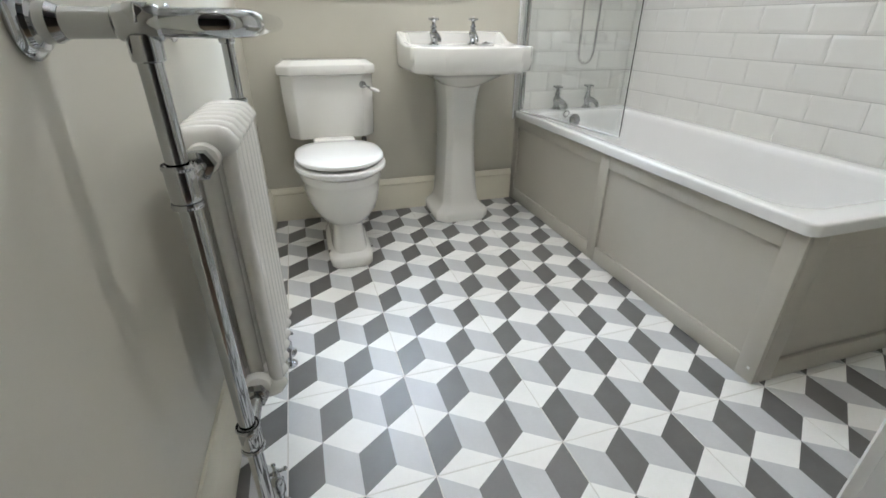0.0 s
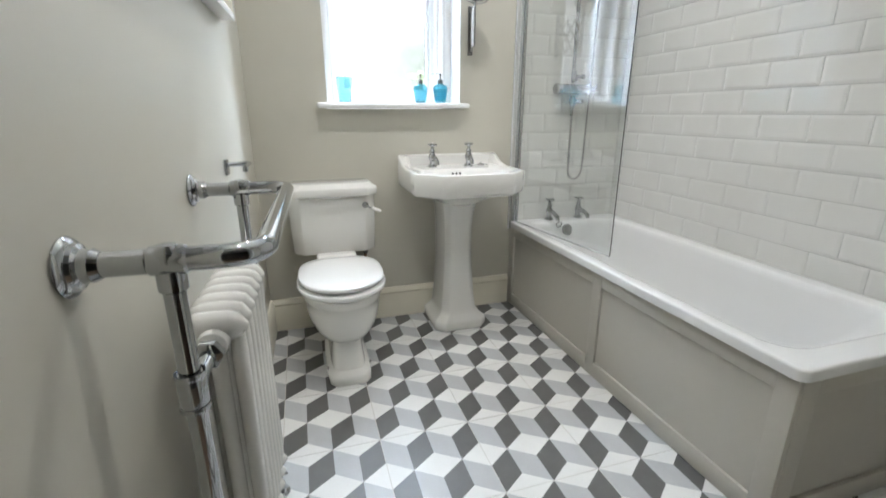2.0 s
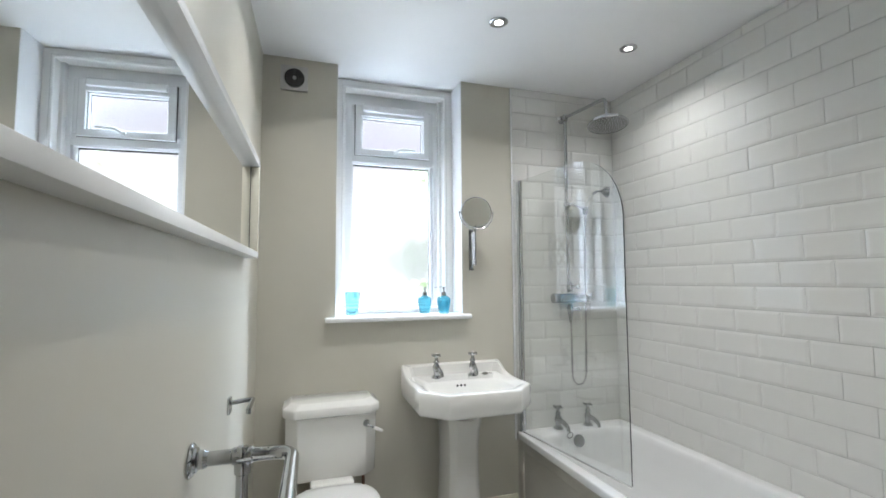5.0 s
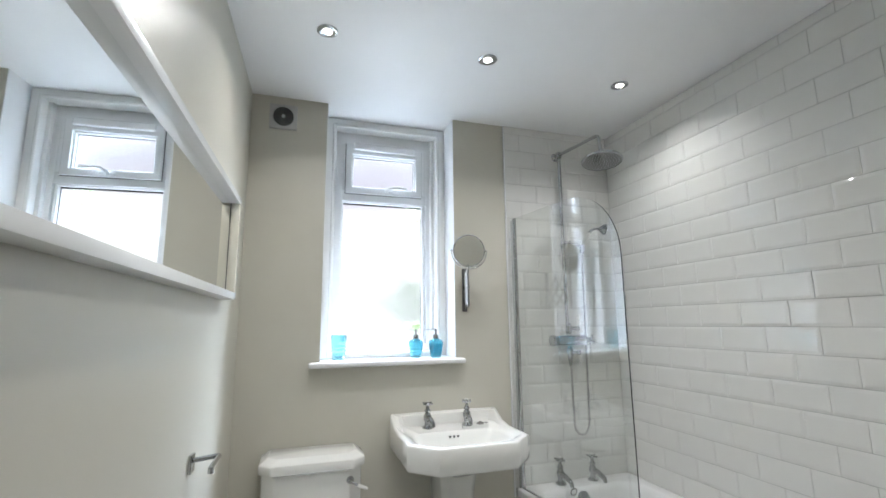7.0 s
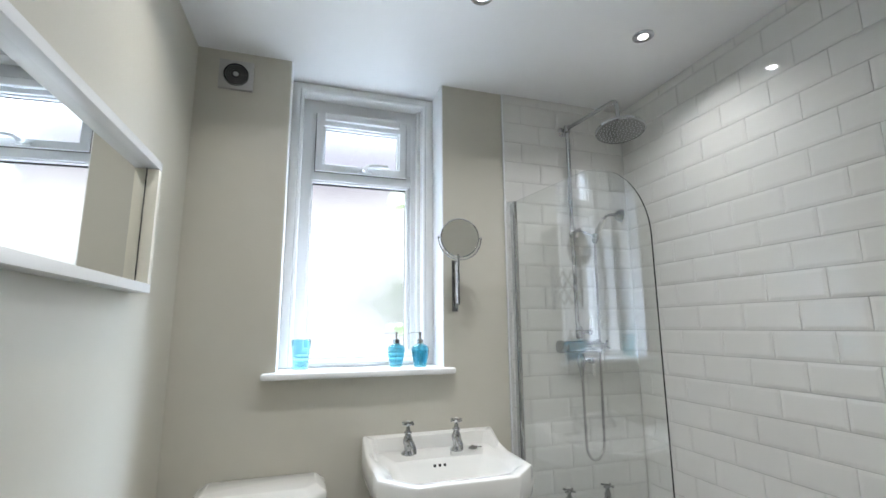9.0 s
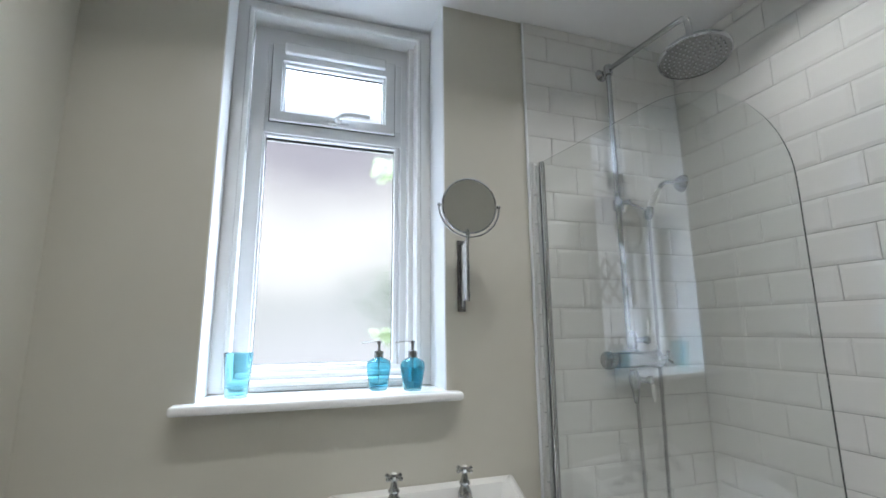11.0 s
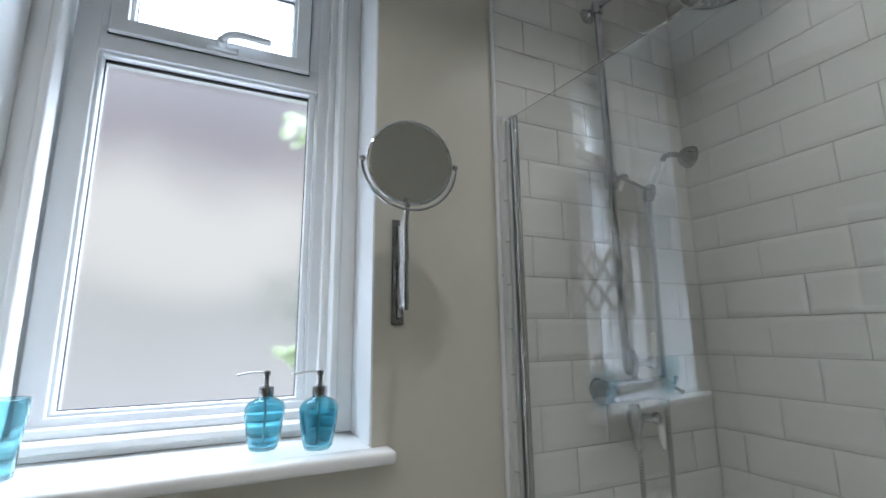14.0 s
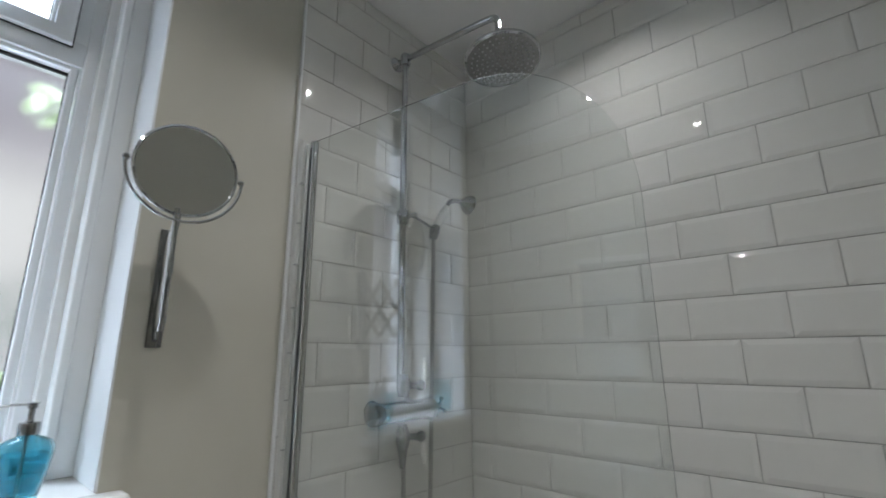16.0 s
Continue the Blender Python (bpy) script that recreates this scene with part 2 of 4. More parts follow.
prof = [(0.181, 0.222), (0.181, 0.234), (0.186, 0.238), (0.218, 0.238), (0.222, 0.233), (0.228, 0.233), (0.233, 0.243), (0.245, 0.246), (0.254, 0.242), (0.257, 0.234), (0.257, 0.222)]
loft([[(x, y, z) for x, y in prof] for z in (0, 2.12)], bm)
structure("door_frame", bm, GLOSS, "white gloss painted door frame and architrave", 30)

# reveal linings
bm = box(REV_L, REV_L + 0.004, Y_N + 0.001, 2.70, SILL, Z_C)
box(REV_R - 0.004, REV_R, Y_N + 0.001, 2.70, SILL, Z_C, bm=bm)
structure("window_reveal", bm, REVEAL, "white painted plaster window reveal")


def skirting(name, length, m):
    prof = [(0, 0), (0.018, 0), (0.018, 0.135), (0.015, 0.142), (0.019, 0.148), (0.017, 0.158), (0.010, 0.168), (0.007, 0.176), (0, 0.178)]
    bm = loft([[(x, -d, z) for d, z in prof] for x in (0, length)])
    return structure(name, bm, CREAM, "cream gloss painted moulded skirting board", 30, m)


skirting("baseboard_north", 1.385, Matrix.Translation((-0.585, Y_N - 0.001, 0)))
skirting("baseboard_west", 2.2, CORNER @ Matrix.Translation((0.001, -2.21, 0)) @ Matrix.Rotation(radians(90), 4, "Z"))

# ---------- window ----------
window = thing("window_1", "tall white window with frosted glass and an open-able top light", "window", at=(0.14, 2.6, SILL))
window["kind"] = "structure"
INV = window.matrix_world.inverted()


def wpart(name, bm, mat, label="", smooth=38):
    bmesh.ops.transform(bm, matrix=INV, verts=bm.verts)
    return part(name, bm, mat, window, label, smooth)


def frame_box(x0, x1, z0, z1, w, y0, y1, bevel=0.003, wt=None, wb=None):
    """A mitred frame: one rounded profile taken round the opening; w is its face width, wt and wb those of its head and foot."""
    b, quarter = max(bevel, 0.0002), [i * math.pi / 8 for i in range(5)]

    def profile(wd):
        return ([(0, y1)] + [(b - b * math.cos(a), y0 + b - b * math.sin(a)) for a in quarter]
                + [(wd - b + b * math.sin(a), y0 + b - b * math.cos(a)) for a in quarter] + [(wd, y1)])
    side, head, foot = profile(w), profile(wt or w), profile(wb or w)
    rings = []
    for xs, zs, across in ((0, 0, foot), (1, 0, foot), (1, 1, head), (0, 1, head)):
        rings.append([(x1 - u if xs else x0 + u, y, z1 - v if zs else z0 + v) for (u, y), (v, _) in zip(side, across)])
    bm = loft(rings + rings[:1], caps=(False, False))
    bmesh.ops.remove_doubles(bm, verts=bm.verts, dist=1e-5)
    return bm


wpart("casing", frame_box(REV_L + 0.004, REV_R - 0.004, SILL + 0.001, 2.494, 0.040, 2.600, 2.760, 0.002, wb=0.012), GLOSS, "white painted timber box frame")
wpart("inner_bead", frame_box(REV_L + 0.040, REV_R - 0.040, SILL + 0.013, 2.462, 0.018, 2.588, 2.640, 0.007, wb=0.018), GLOSS, "white rounded staff bead")
wpart("stop_bead", frame_box(-0.180, 0.428, SILL + 0.020, 2.458, 0.020, 2.640, 2.680, 0.003, wt=0.012, wb=0.012), GLOSS, "white inner stop bead")
bm = frame_box(-0.150, 0.432, SILL + 0.030, 2.452, 0.048, 2.672, 2.760, 0.004, wb=0.036, wt=0.070)
box(-0.103, 0.385, 2.673, 2.760, 2.044, 2.104, 0.003, bm)
box(0.358, 0.386, 2.674, 2.760, 2.10, 2.396, 0.002, bm)
box(-0.104, -0.086, 2.674, 2.760, 2.10, 2.396, 0.002, bm)
wpart("frame", bm, UPVC, "white plastic outer frame")
wpart("sill_bead", box(-0.140, 0.425, 2.640, 2.674, SILL + 0.031, SILL + 0.050, 0.006), UPVC, "white bead along the sill")
wpart("glazing_bead", frame_box(-0.110, 0.380, 1.236, 2.052, 0.016, 2.682, 2.706, 0.005), UPVC, "white bead round the pane")
# thin rubber at the sides; the wider head stands in for the bead's shadow
wpart("gasket", frame_box(-0.0955, 0.3655, 1.2505, 2.0375, 0.0035, 2.7045, 2.709, 0, wt=0.009), RUBBER_SHADOW, "dark rubber gasket, its head widened as the bead's shadow", 0)
wpart("pane", box(-0.096, 0.366, 2.709, 2.713, 1.250, 2.038), FROST, "frosted glass pane", 0).visible_shadow = False
bm = frame_box(-0.086, 0.357, 2.086, 2.378, 0.036, 2.656, 2.720, 0.004, wt=0.060, wb=0.036)
# dark strip added as the shadow line where the sash sits in its frame
wpart("seal", frame_box(-0.0890, 0.3600, 2.083, 2.381, 0.0032, 2.6695, 2.6715, 0), RUBBER_SHADOW, "thin dark strip drawing the shadow line round the top light", 0)
vent = wpart("vent_sash", bm, UPVC, "white hinged top light")


def vpart(name, bm, mat, label="", smooth=38):
    bmesh.ops.transform(bm, matrix=INV, verts=bm.verts)
    return part(name, bm, mat, vent, label, smooth)


vpart("vent_bead", frame_box(-0.051, 0.323, 2.120, 2.319, 0.010, 2.672, 2.692, 0.004), UPVC, "white bead round the small pane")
vpart("vent_gasket", frame_box(-0.042, 0.314, 2.129, 2.310, 0.003, 2.6905, 2.694, 0, wt=0.005), RUBBER_SHADOW, "", 0)
vpart("vent_pane", box(-0.042, 0.314, 2.694, 2.698, 2.129, 2.310), FROST, "frosted glass pane", 0).visible_shadow = False
bm = box(-0.046, 0.318, 2.634, 2.657, 2.338, 2.378, 0.007, seg=3)
vpart("trickle_vent", bm, UPVC, "white trickle vent cover")
bm = box(0.113, 0.183, 2.644, 2.656, 2.091, 2.104, 0.004)
lathe([(0.013, 0), (0.013, 0.014), (0.009, 0.019)], 16, aim((0.148, 2.645, 2.106), (0, -1, 0)), bm)
tube(bend([(0.148, 2.626, 2.106), (0.160, 2.618, 2.116), (0.188, 2.618, 2.123), (0.257, 2.622, 2.122)], 0.015), 0.0085, 10, bm)
vpart("latch_handle", bm, UPVC, "white plastic window handle")

sill_bm = box(-0.255, 0.522, 2.388, Y_N - 0.001, SILL - 0.026, SILL, 0.010, seg=4)
box(REV_L + 0.001, REV_R - 0.001, Y_N - 0.012, 2.68, SILL - 0.024, SILL - 0.0005, 0.002, sill_bm)
structure("window_sill", sill_bm, GLOSS, "white gloss window board with rounded nose", 35)

# outside: bright blurred garden and sky
bd = bpy.data.materials.new("garden_backdrop")
bd.use_nodes = True
nt = bd.node_tree
nt.nodes.clear()
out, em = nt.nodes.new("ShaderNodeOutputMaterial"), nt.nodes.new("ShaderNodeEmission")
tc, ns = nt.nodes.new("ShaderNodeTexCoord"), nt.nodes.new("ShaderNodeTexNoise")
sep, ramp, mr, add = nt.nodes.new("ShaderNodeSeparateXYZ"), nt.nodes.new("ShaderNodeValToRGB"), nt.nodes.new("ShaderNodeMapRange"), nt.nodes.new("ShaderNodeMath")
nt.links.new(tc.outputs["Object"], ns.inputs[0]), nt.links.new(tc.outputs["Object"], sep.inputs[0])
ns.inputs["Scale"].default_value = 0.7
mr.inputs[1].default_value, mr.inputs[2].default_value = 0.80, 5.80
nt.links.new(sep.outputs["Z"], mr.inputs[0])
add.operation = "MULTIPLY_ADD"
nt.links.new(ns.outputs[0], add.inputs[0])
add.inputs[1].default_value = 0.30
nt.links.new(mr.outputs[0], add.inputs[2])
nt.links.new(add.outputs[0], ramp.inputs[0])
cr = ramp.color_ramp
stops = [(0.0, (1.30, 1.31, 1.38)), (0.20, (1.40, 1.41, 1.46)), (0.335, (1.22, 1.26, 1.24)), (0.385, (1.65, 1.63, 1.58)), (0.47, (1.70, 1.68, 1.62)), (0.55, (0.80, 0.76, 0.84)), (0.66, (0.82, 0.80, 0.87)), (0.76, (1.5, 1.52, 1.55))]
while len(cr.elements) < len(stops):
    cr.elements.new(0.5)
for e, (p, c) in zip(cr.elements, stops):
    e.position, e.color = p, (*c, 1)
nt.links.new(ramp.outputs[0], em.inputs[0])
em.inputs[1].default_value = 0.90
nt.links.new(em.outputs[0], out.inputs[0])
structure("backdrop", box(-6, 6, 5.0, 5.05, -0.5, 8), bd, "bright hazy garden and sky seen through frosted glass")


SHRUB = material("shrub_green", (0.20, 0.27, 0.16), 0.6, var=0.3, scale=9)


def leaf_clump(name, cx, cy, cz, r, n, seed, mat=LEAF, label="bright green leaves close outside the frosted window"):
    rnd = random.Random(seed)
    bm = bmesh.new()
    for _ in range(n):
        d = Vector((rnd.gauss(0, 1), rnd.gauss(0, 1), rnd.gauss(0, 1))) * r * 0.45
        m = Matrix.Translation(Vector((cx, cy, cz)) + d) @ Euler((rnd.uniform(0, 6), rnd.uniform(0, 6), rnd.uniform(0, 6))).to_matrix().to_4x4()
        s = rnd.uniform(0.025, 0.05)
        vs = [bm.verts.new(m @ Vector(p)) for p in ((0, -s, 0), (s * 0.5, 0, s * 0.12), (0, s, 0), (-s * 0.5, 0, s * 0.12))]
        bm.faces.new(vs)
    o = part(name, bm, mat, smooth=0, kind="stuff")
    return tagged(o, label, "foliage")


leaf_clump("foliage", 0.378, 2.93, 2.045, 0.05, 14, 1)
leaf_clump("foliage", 0.385, 2.92, 1.335, 0.045, 11, 2)
leaf_clump("shrub", 0.85, 4.7, 1.62, 0.42, 190, 3, SHRUB, "dark green shrub at the far side of the garden")
structure("ground", box(-6, 6, 2.9, 5.0, -0.35, -0.3), material("garden_ground", (0.2, 0.22, 0.16), 0.9, var=0.2, scale=2), "pale garden ground outside the window")


# ---------- bath ----------
BX0, BX1, BY0, BY1, BZ = 0.795, 1.498, 0.728, 2.432, 0.518
bath = thing("bath", "white enamelled bath with rolled rim, panelled in greige", "bath", at=(1.15, 1.58, 0))


def rrect(x0, x1, y0, y1, z, rad, k=16):
    """A rectangle with round corners of radius rad, k points to a corner."""
    out = []
    for ax, ay, a0 in ((x1 - rad, y1 - rad, 0), (x0 + rad, y1 - rad, 90), (x0 + rad, y0 + rad, 180), (x1 - rad, y0 + rad, 270)):
        for i in range(k):
            a = radians(a0 + 90 * i / (k - 1))
            out.append((ax + rad * math.cos(a), ay + rad * math.sin(a), z))
    return out


rings = [rrect(BX0 + d, BX1 - d, BY0 + d, BY1 - d, BZ + dz, 0.030 - d * 0.5) for d, dz in
         ((0.003, -0.036), (0.0, -0.034), (0.0, -0.008), (0.001, -0.004), (0.0035, -0.001), (0.007, 0.0), (0.013, 0.0005))]
# (side, near end, far end, depth, corner) of the rings down the inside
rings += [rrect(BX0 + a, BX1 - a, BY0 + b, BY1 - c, BZ + dz, rad) for a, b, c, dz, rad in
          ((0.052, 0.080, 0.088, -0.0030, 0.100), (0.060, 0.090, 0.098, -0.0055, 0.105), (0.068, 0.100, 0.106, -0.014, 0.108), (0.074, 0.110, 0.112, -0.034, 0.110),
           (0.084, 0.150, 0.118, -0.110, 0.115), (0.098, 0.220, 0.128, -0.230, 0.120), (0.112, 0.280, 0.140, -0.320, 0.125), (0.135, 0.330, 0.165, -0.362, 0.120), (0.190, 0.400, 0.225, -0.382, 0.090))]
bath_m = bath.matrix_world.inverted()


def under(parent_thing, name, bm, mat, label="", smooth=38):
    bmesh.ops.transform(bm, matrix=parent_thing.matrix_world.inverted(), verts=bm.verts)
    return part(name, bm, mat, parent_thing, label, smooth)


under(bath, "tub", loft(rings, caps=(False, True)), ACRYLIC, "white enamelled tub", 50)
# side panel: stiles and rails proud of recessed fields
PX = 0.808
side_panel = under(bath, "side_panel", box(PX + 0.010, PX + 0.018, BY0 + 0.02, BY1 + 0.006, 0.002, BZ - 0.036), PANEL, "greige painted framed bath panel", 0)


def panel_part(name, bm, parent):
    bmesh.ops.transform(bm, matrix=bath_m, verts=bm.verts)
    return part(name, bm, PANEL, parent, "", 30)


for ya, yb in ((BY0 + 0.012, BY0 + 0.072), (1.548, 1.606), (2.385, 2.438)):
    panel_part("stile", box(PX, PX + 0.0175, ya, yb, 0.001, BZ - 0.036, 0.002), side_panel)
for ya, yb in ((BY0 + 0.0722, 1.5478), (1.6062, 2.3848)):
    panel_part("rail", box(PX + 0.0005, PX + 0.017, ya, yb, BZ - 0.092, BZ - 0.0362, 0.002), side_panel)
    panel_part("rail", box(PX + 0.0005, PX + 0.017, ya, yb, 0.0012, 0.070, 0.002), side_panel)
end_panel = under(bath, "end_panel", box(PX + 0.018, 1.50, BY0 + 0.028, BY0 + 0.036, 0.002, BZ - 0.036), PANEL, "greige painted end panel", 0)
for xa, xb in ((PX + 0.018, PX + 0.078), (1.44, 1.50)):
    panel_part("stile", box(xa, xb, BY0 + 0.012, BY0 + 0.0275, 0.001, BZ - 0.036, 0.002), end_panel)
panel_part("rail", box(PX + 0.0782, 1.4398, BY0 + 0.0125, BY0 + 0.027, BZ - 0.092, BZ - 0.0362, 0.002), end_panel)
panel_part("rail", box(PX + 0.0782, 1.4398, BY0 + 0.0125, BY0 + 0.027, 0.0012, 0.070, 0.002), end_panel)
under(bath, "screw_cap", lathe([(0.005, 0), (0.005, 0.001), (0.003, 0.002)], 12, aim((PX, BY0 + 0.035, 0.045), (-1, 0, 0))), GLOSS)
m = aim((1.118, 2.306, 0.468), (0, -1, 0.25))
under(bath, "overflow", lathe([(0.034, 0), (0.034, 0.004), (0.028, 0.009), (0.012, 0.010), (0.012, 0.016), (0.0, 0.017)], 24, m), CHROME, "round chrome overflow")
chain = [(1.045, 2.378, 0.560), (1.055, 2.340, 0.535), (1.064, 2.330, 0.528), (1.062, 2.305, 0.522)]
under(bath, "chain", tube(bend(chain, 0.03), 0.0015, 6), CHROME, "thin plug chain")
under(bath, "plug_ring", tube([(1.062 + 0.017 * math.cos(a), 2.306 - 0.004 * math.sin(a), 0.504 + 0.017 * math.sin(a)) for a in (i * math.pi / 12 for i in range(25))], 0.0028, 8), DULL, "hanging plug ring")


def pillar_tap(name, at, group, label, spout, scale=1.0, turn=0.0):
    t = thing(name, label, "tap", group, Matrix.Translation(at) @ Matrix.Rotation(radians(turn), 4, "Z") @ Matrix.Scale(scale, 4))
    prof = [(0.024, 0), (0.024, 0.004), (0.019, 0.008), (0.013, 0.014), (0.013, 0.030), (0.017, 0.036), (0.018, 0.048), (0.014, 0.058), (0.010, 0.066), (0.014, 0.070), (0.014, 0.074), (0.009, 0.080), (0.007, 0.092), (0.011, 0.098), (0.011, 0.106), (0.004, 0.110)]
    part("body", lathe(prof, 22), CHROME, t, "turned chrome body")
    s = bend([(0, -0.008, 0.040), (0, -spout * 0.45, 0.046), (0, -spout, 0.030), (0, -spout - 0.004, 0.014)], 0.03)
    part("spout", tube(s, 0.009, 12, radii=[0.0125 - 0.004 * i / (len(s) - 1) for i in range(len(s))]), CHROME, t)
    bm = bmesh.new()
    for k in range(4):
        d = Vector((math.cos(k * math.pi / 2 + 0.5), math.sin(k * math.pi / 2 + 0.5), 0))
        tube([d * 0.004 + Vector((0, 0, 0.102)), d * 0.020 + Vector((0, 0, 0.103))], 0.0036, 8, bm)
        lathe([(0.0, -0.005), (0.0045, -0.003), (0.0052, 0), (0.0045, 0.003), (0.0, 0.005)], 10, aim(d * 0.022 + Vector((0, 0, 0.103)), d), bm)
    part("cross_head", bm, CHROME, t, "chrome cross handle")
    part("indice", lathe([(0.007, 0.1105), (0.006, 0.113), (0.0, 0.114)], 14), CERAMIC, t, "white ceramic cap")
    return t


pillar_tap("bath_tap", (1.040, 2.388, BZ), "bath taps", "chrome bath pillar tap with cross head on white rim", 0.085, 1.17)
pillar_tap("bath_tap", (1.238, 2.388, BZ), "bath taps", "chrome bath pillar tap with cross head on white rim", 0.085, 1.17)

# ---------- bath screen ----------
A, B = Vector((0.818, 2.405, 0)), Vector((0.915, 1.650, 0))
u = (B - A).normalized()
L_S = (B - A).length
screen = thing("bath_screen", "clear glass bath screen with curved corner and chrome hinge", "shower screen", at=(A.x, A.y, BZ))
R = 0.30
out2 = [(0.015, 0.008), (L_S, 0.008)]
for i in range(17):
    a = math.pi / 2 * i / 16
    out2.append((L_S - R + R * math.cos(a), 1.408 - R + R * math.sin(a)))
out2.append((0.015, 1.408))
nrm = Vector((u.y, -u.x, 0))
bm = bmesh.new()
f1 = [bm.verts.new(Vector((0, 0, 0)) + u * s + Vector((0, 0, z)) + nrm * 0.003) for s, z in out2]
f2 = [bm.verts.new(Vector((0, 0, 0)) + u * s + Vector((0, 0, z)) - nrm * 0.003) for s, z in out2]
bm.faces.new(f1), bm.faces.new(f2[::-1])
nn = len(f1)
for i in range(nn):
    f = bm.faces.new((f1[i], f1[(i + 1) % nn], f2[(i + 1) % nn], f2[i]))
    f.material_index = 1 if 0 < i < nn - 1 else 0
g = part("glass", bm, [GLASS, EDGE], screen, "clear toughened glass panel", 0)
g.visible_shadow = False
part("bottom_seal", tube([u * 0.01 + Vector((0, 0, 0.004)), u * (L_S - 0.004) + Vector((0, 0, 0.004))], 0.0045, 8), SEAL, screen, "clear rubber bottom seal")
part("wall_channel", box(-0.018, -0.003, 0.004, 0.026, 0.0, 1.415, 0.002), material("pale_grey_strip", (0.66, 0.66, 0.64), 0.3, var=0.05, scale=20), screen, "pale plastic wall channel")
part("hinge_tube", lathe([(0.012, 0.0), (0.0125, 0.004), (0.0125, 1.410), (0.010, 1.416), (0.0, 1.418)], 20, Matrix.Translation((0.011, -0.003, 0))), CHROME, screen, "round chrome hinge tube")
part("inner_strip", box(-0.012, -0.005, -0.006, 0.004, 0.0, 1.402, 0.002), SEAL, screen, "pale sealing strip")
for k in range(13):
    part("clip", box(-0.022, -0.004, -0.004, 0.006, 0.07 + k * 0.102, 0.073 + k * 0.102, 0.0008), SEAL, screen)

# ---------- shower ----------
SX, SY = 1.130, 2.388
shower = thing("shower", "chrome thermostatic shower with riser rail, drench head and handset", "shower", at=(SX, Y_N - 0.008, 1.255))


def sp(name, bm, mat=CHROME, label="", parent=None):
    bmesh.ops.transform(bm, matrix=shower.matrix_world.inverted(), verts=bm.verts)
    return part(name, bm, mat, parent or shower, label)


def rosette(p, d, r=0.026, bm=None):
    return lathe([(r, 0), (r, 0.004), (r * 0.8, 0.010), (r * 0.5, 0.016), (r * 0.42, 0.024)], 22, aim(p, d), bm)


sp("riser_rail", tube([(SX, SY, 1.31), (SX, SY, 2.333)], 0.0100, 16), CHROME, "chrome riser pipe")
bm = rosette((SX - 0.002, Y_N - 0.008, 2.333), (0, -1, 0))
tube([(SX, Y_N - 0.02, 2.333), (SX, SY, 2.333)], 0.010, 12, bm)
lathe([(0.015, -0.02), (0.017, -0.012), (0.017, 0.012), (0.013, 0.020), (0.0, 0.024)], 18, Matrix.Translation((SX, SY, 2.333)), bm)
sp("wall_bracket", bm, CHROME, "round chrome wall bracket")
bm = tube(bend([(SX, SY, 2.335), (SX + 0.018, 2.090, 2.322), (SX + 0.024, 2.045, 2.320), (SX + 0.026, 2.040, 2.235)], 0.022), 0.0095, 14)
sp("arm", bm, CHROME, "straight chrome shower arm")
hd = Matrix.Translation((SX + 0.028, 2.036, 2.170)) @ Matrix.Rotation(radians(-7), 4, "X") @ Matrix.Rotation(radians(4), 4, "Y")
bm = lathe([(0.098, 0.0), (0.103, 0.003), (0.104, 0.010), (0.098, 0.014), (0.094, 0.015), (0.094, 0.020), (0.086, 0.024), (0.060, 0.030), (0.030, 0.036), (0.018, 0.044), (0.018, 0.052), (0.012, 0.056), (0.012, 0.068)], 48, hd, caps=(False, True))
head = sp("drench_head", bm, CHROME, "large round chrome drench head")
bm = lathe([(0.0, 0.0035), (0.097, 0.0035), (0.097, 0.0015), (0.0, 0.0015)], 40, hd)
sp("spray_plate", bm, DULL, "brushed spray plate", head)
bm = bmesh.new()
for rr, n in ((0.014, 6), (0.028, 10), (0.042, 16), (0.056, 20), (0.070, 26), (0.084, 30)):
    for k in range(n):
        a = 2 * math.pi * k / n
        lathe([(0.0024, 0.0018), (0.0020, -0.0022), (0.0, -0.0026)], 6, hd @ Matrix.Translation((rr * math.cos(a), rr * math.sin(a), 0)), bm)
o = sp("nozzle", bm, SEAL, "rings of small rubber nozzles", head)
tagged(o, kind="stuff")
# bar valve
VZ = 1.255
for k in (-1, 1):
    bm = rosette((SX + 0.065 * k, Y_N - 0.008, VZ), (0, -1, 0), 0.028)
    tube([(SX + 0.065 * k, Y_N - 0.02, VZ), (SX + 0.065 * k, 2.370, VZ)], 0.012, 14, bm)
    sp("inlet", bm, CHROME, "chrome inlet elbow")
VY = 2.365
bm = lathe([(0.0, -0.100), (0.020, -0.100), (0.021, -0.090), (0.020, -0.084), (0.026, -0.078), (0.026, 0.072), (0.030, 0.078), (0.031, 0.092), (0.024, 0.098), (0.016, 0.104), (0.012, 0.125), (0.0, 0.127)], 28, aim((SX, VY, VZ), (1, 0, 0)))
valve = sp("bar_valve", bm, CHROME, "round chrome thermostatic bar valve")
sp("end_knob", lathe([(0.0, -0.002), (0.026, 0.0), (0.029, 0.004), (0.029, 0.020), (0.022, 0.024)], 24, aim((SX - 0.120, VY, VZ), (1, 0, 0))), CHROME, "chrome end knob", valve)
bm = bmesh.new()
for k in range(4):
    d = Vector((0, math.cos(k * math.pi / 2 + 0.4), math.sin(k * math.pi / 2 + 0.4)))
    c = Vector((SX + 0.132, VY, VZ))
    tube([c + d * 0.004, c + d * 0.022], 0.004, 8, bm)
    lathe([(0.0, -0.006), (0.006, -0.003), (0.0065, 0), (0.006, 0.003), (0.0, 0.006)], 10, aim(c + d * 0.025, d), bm)
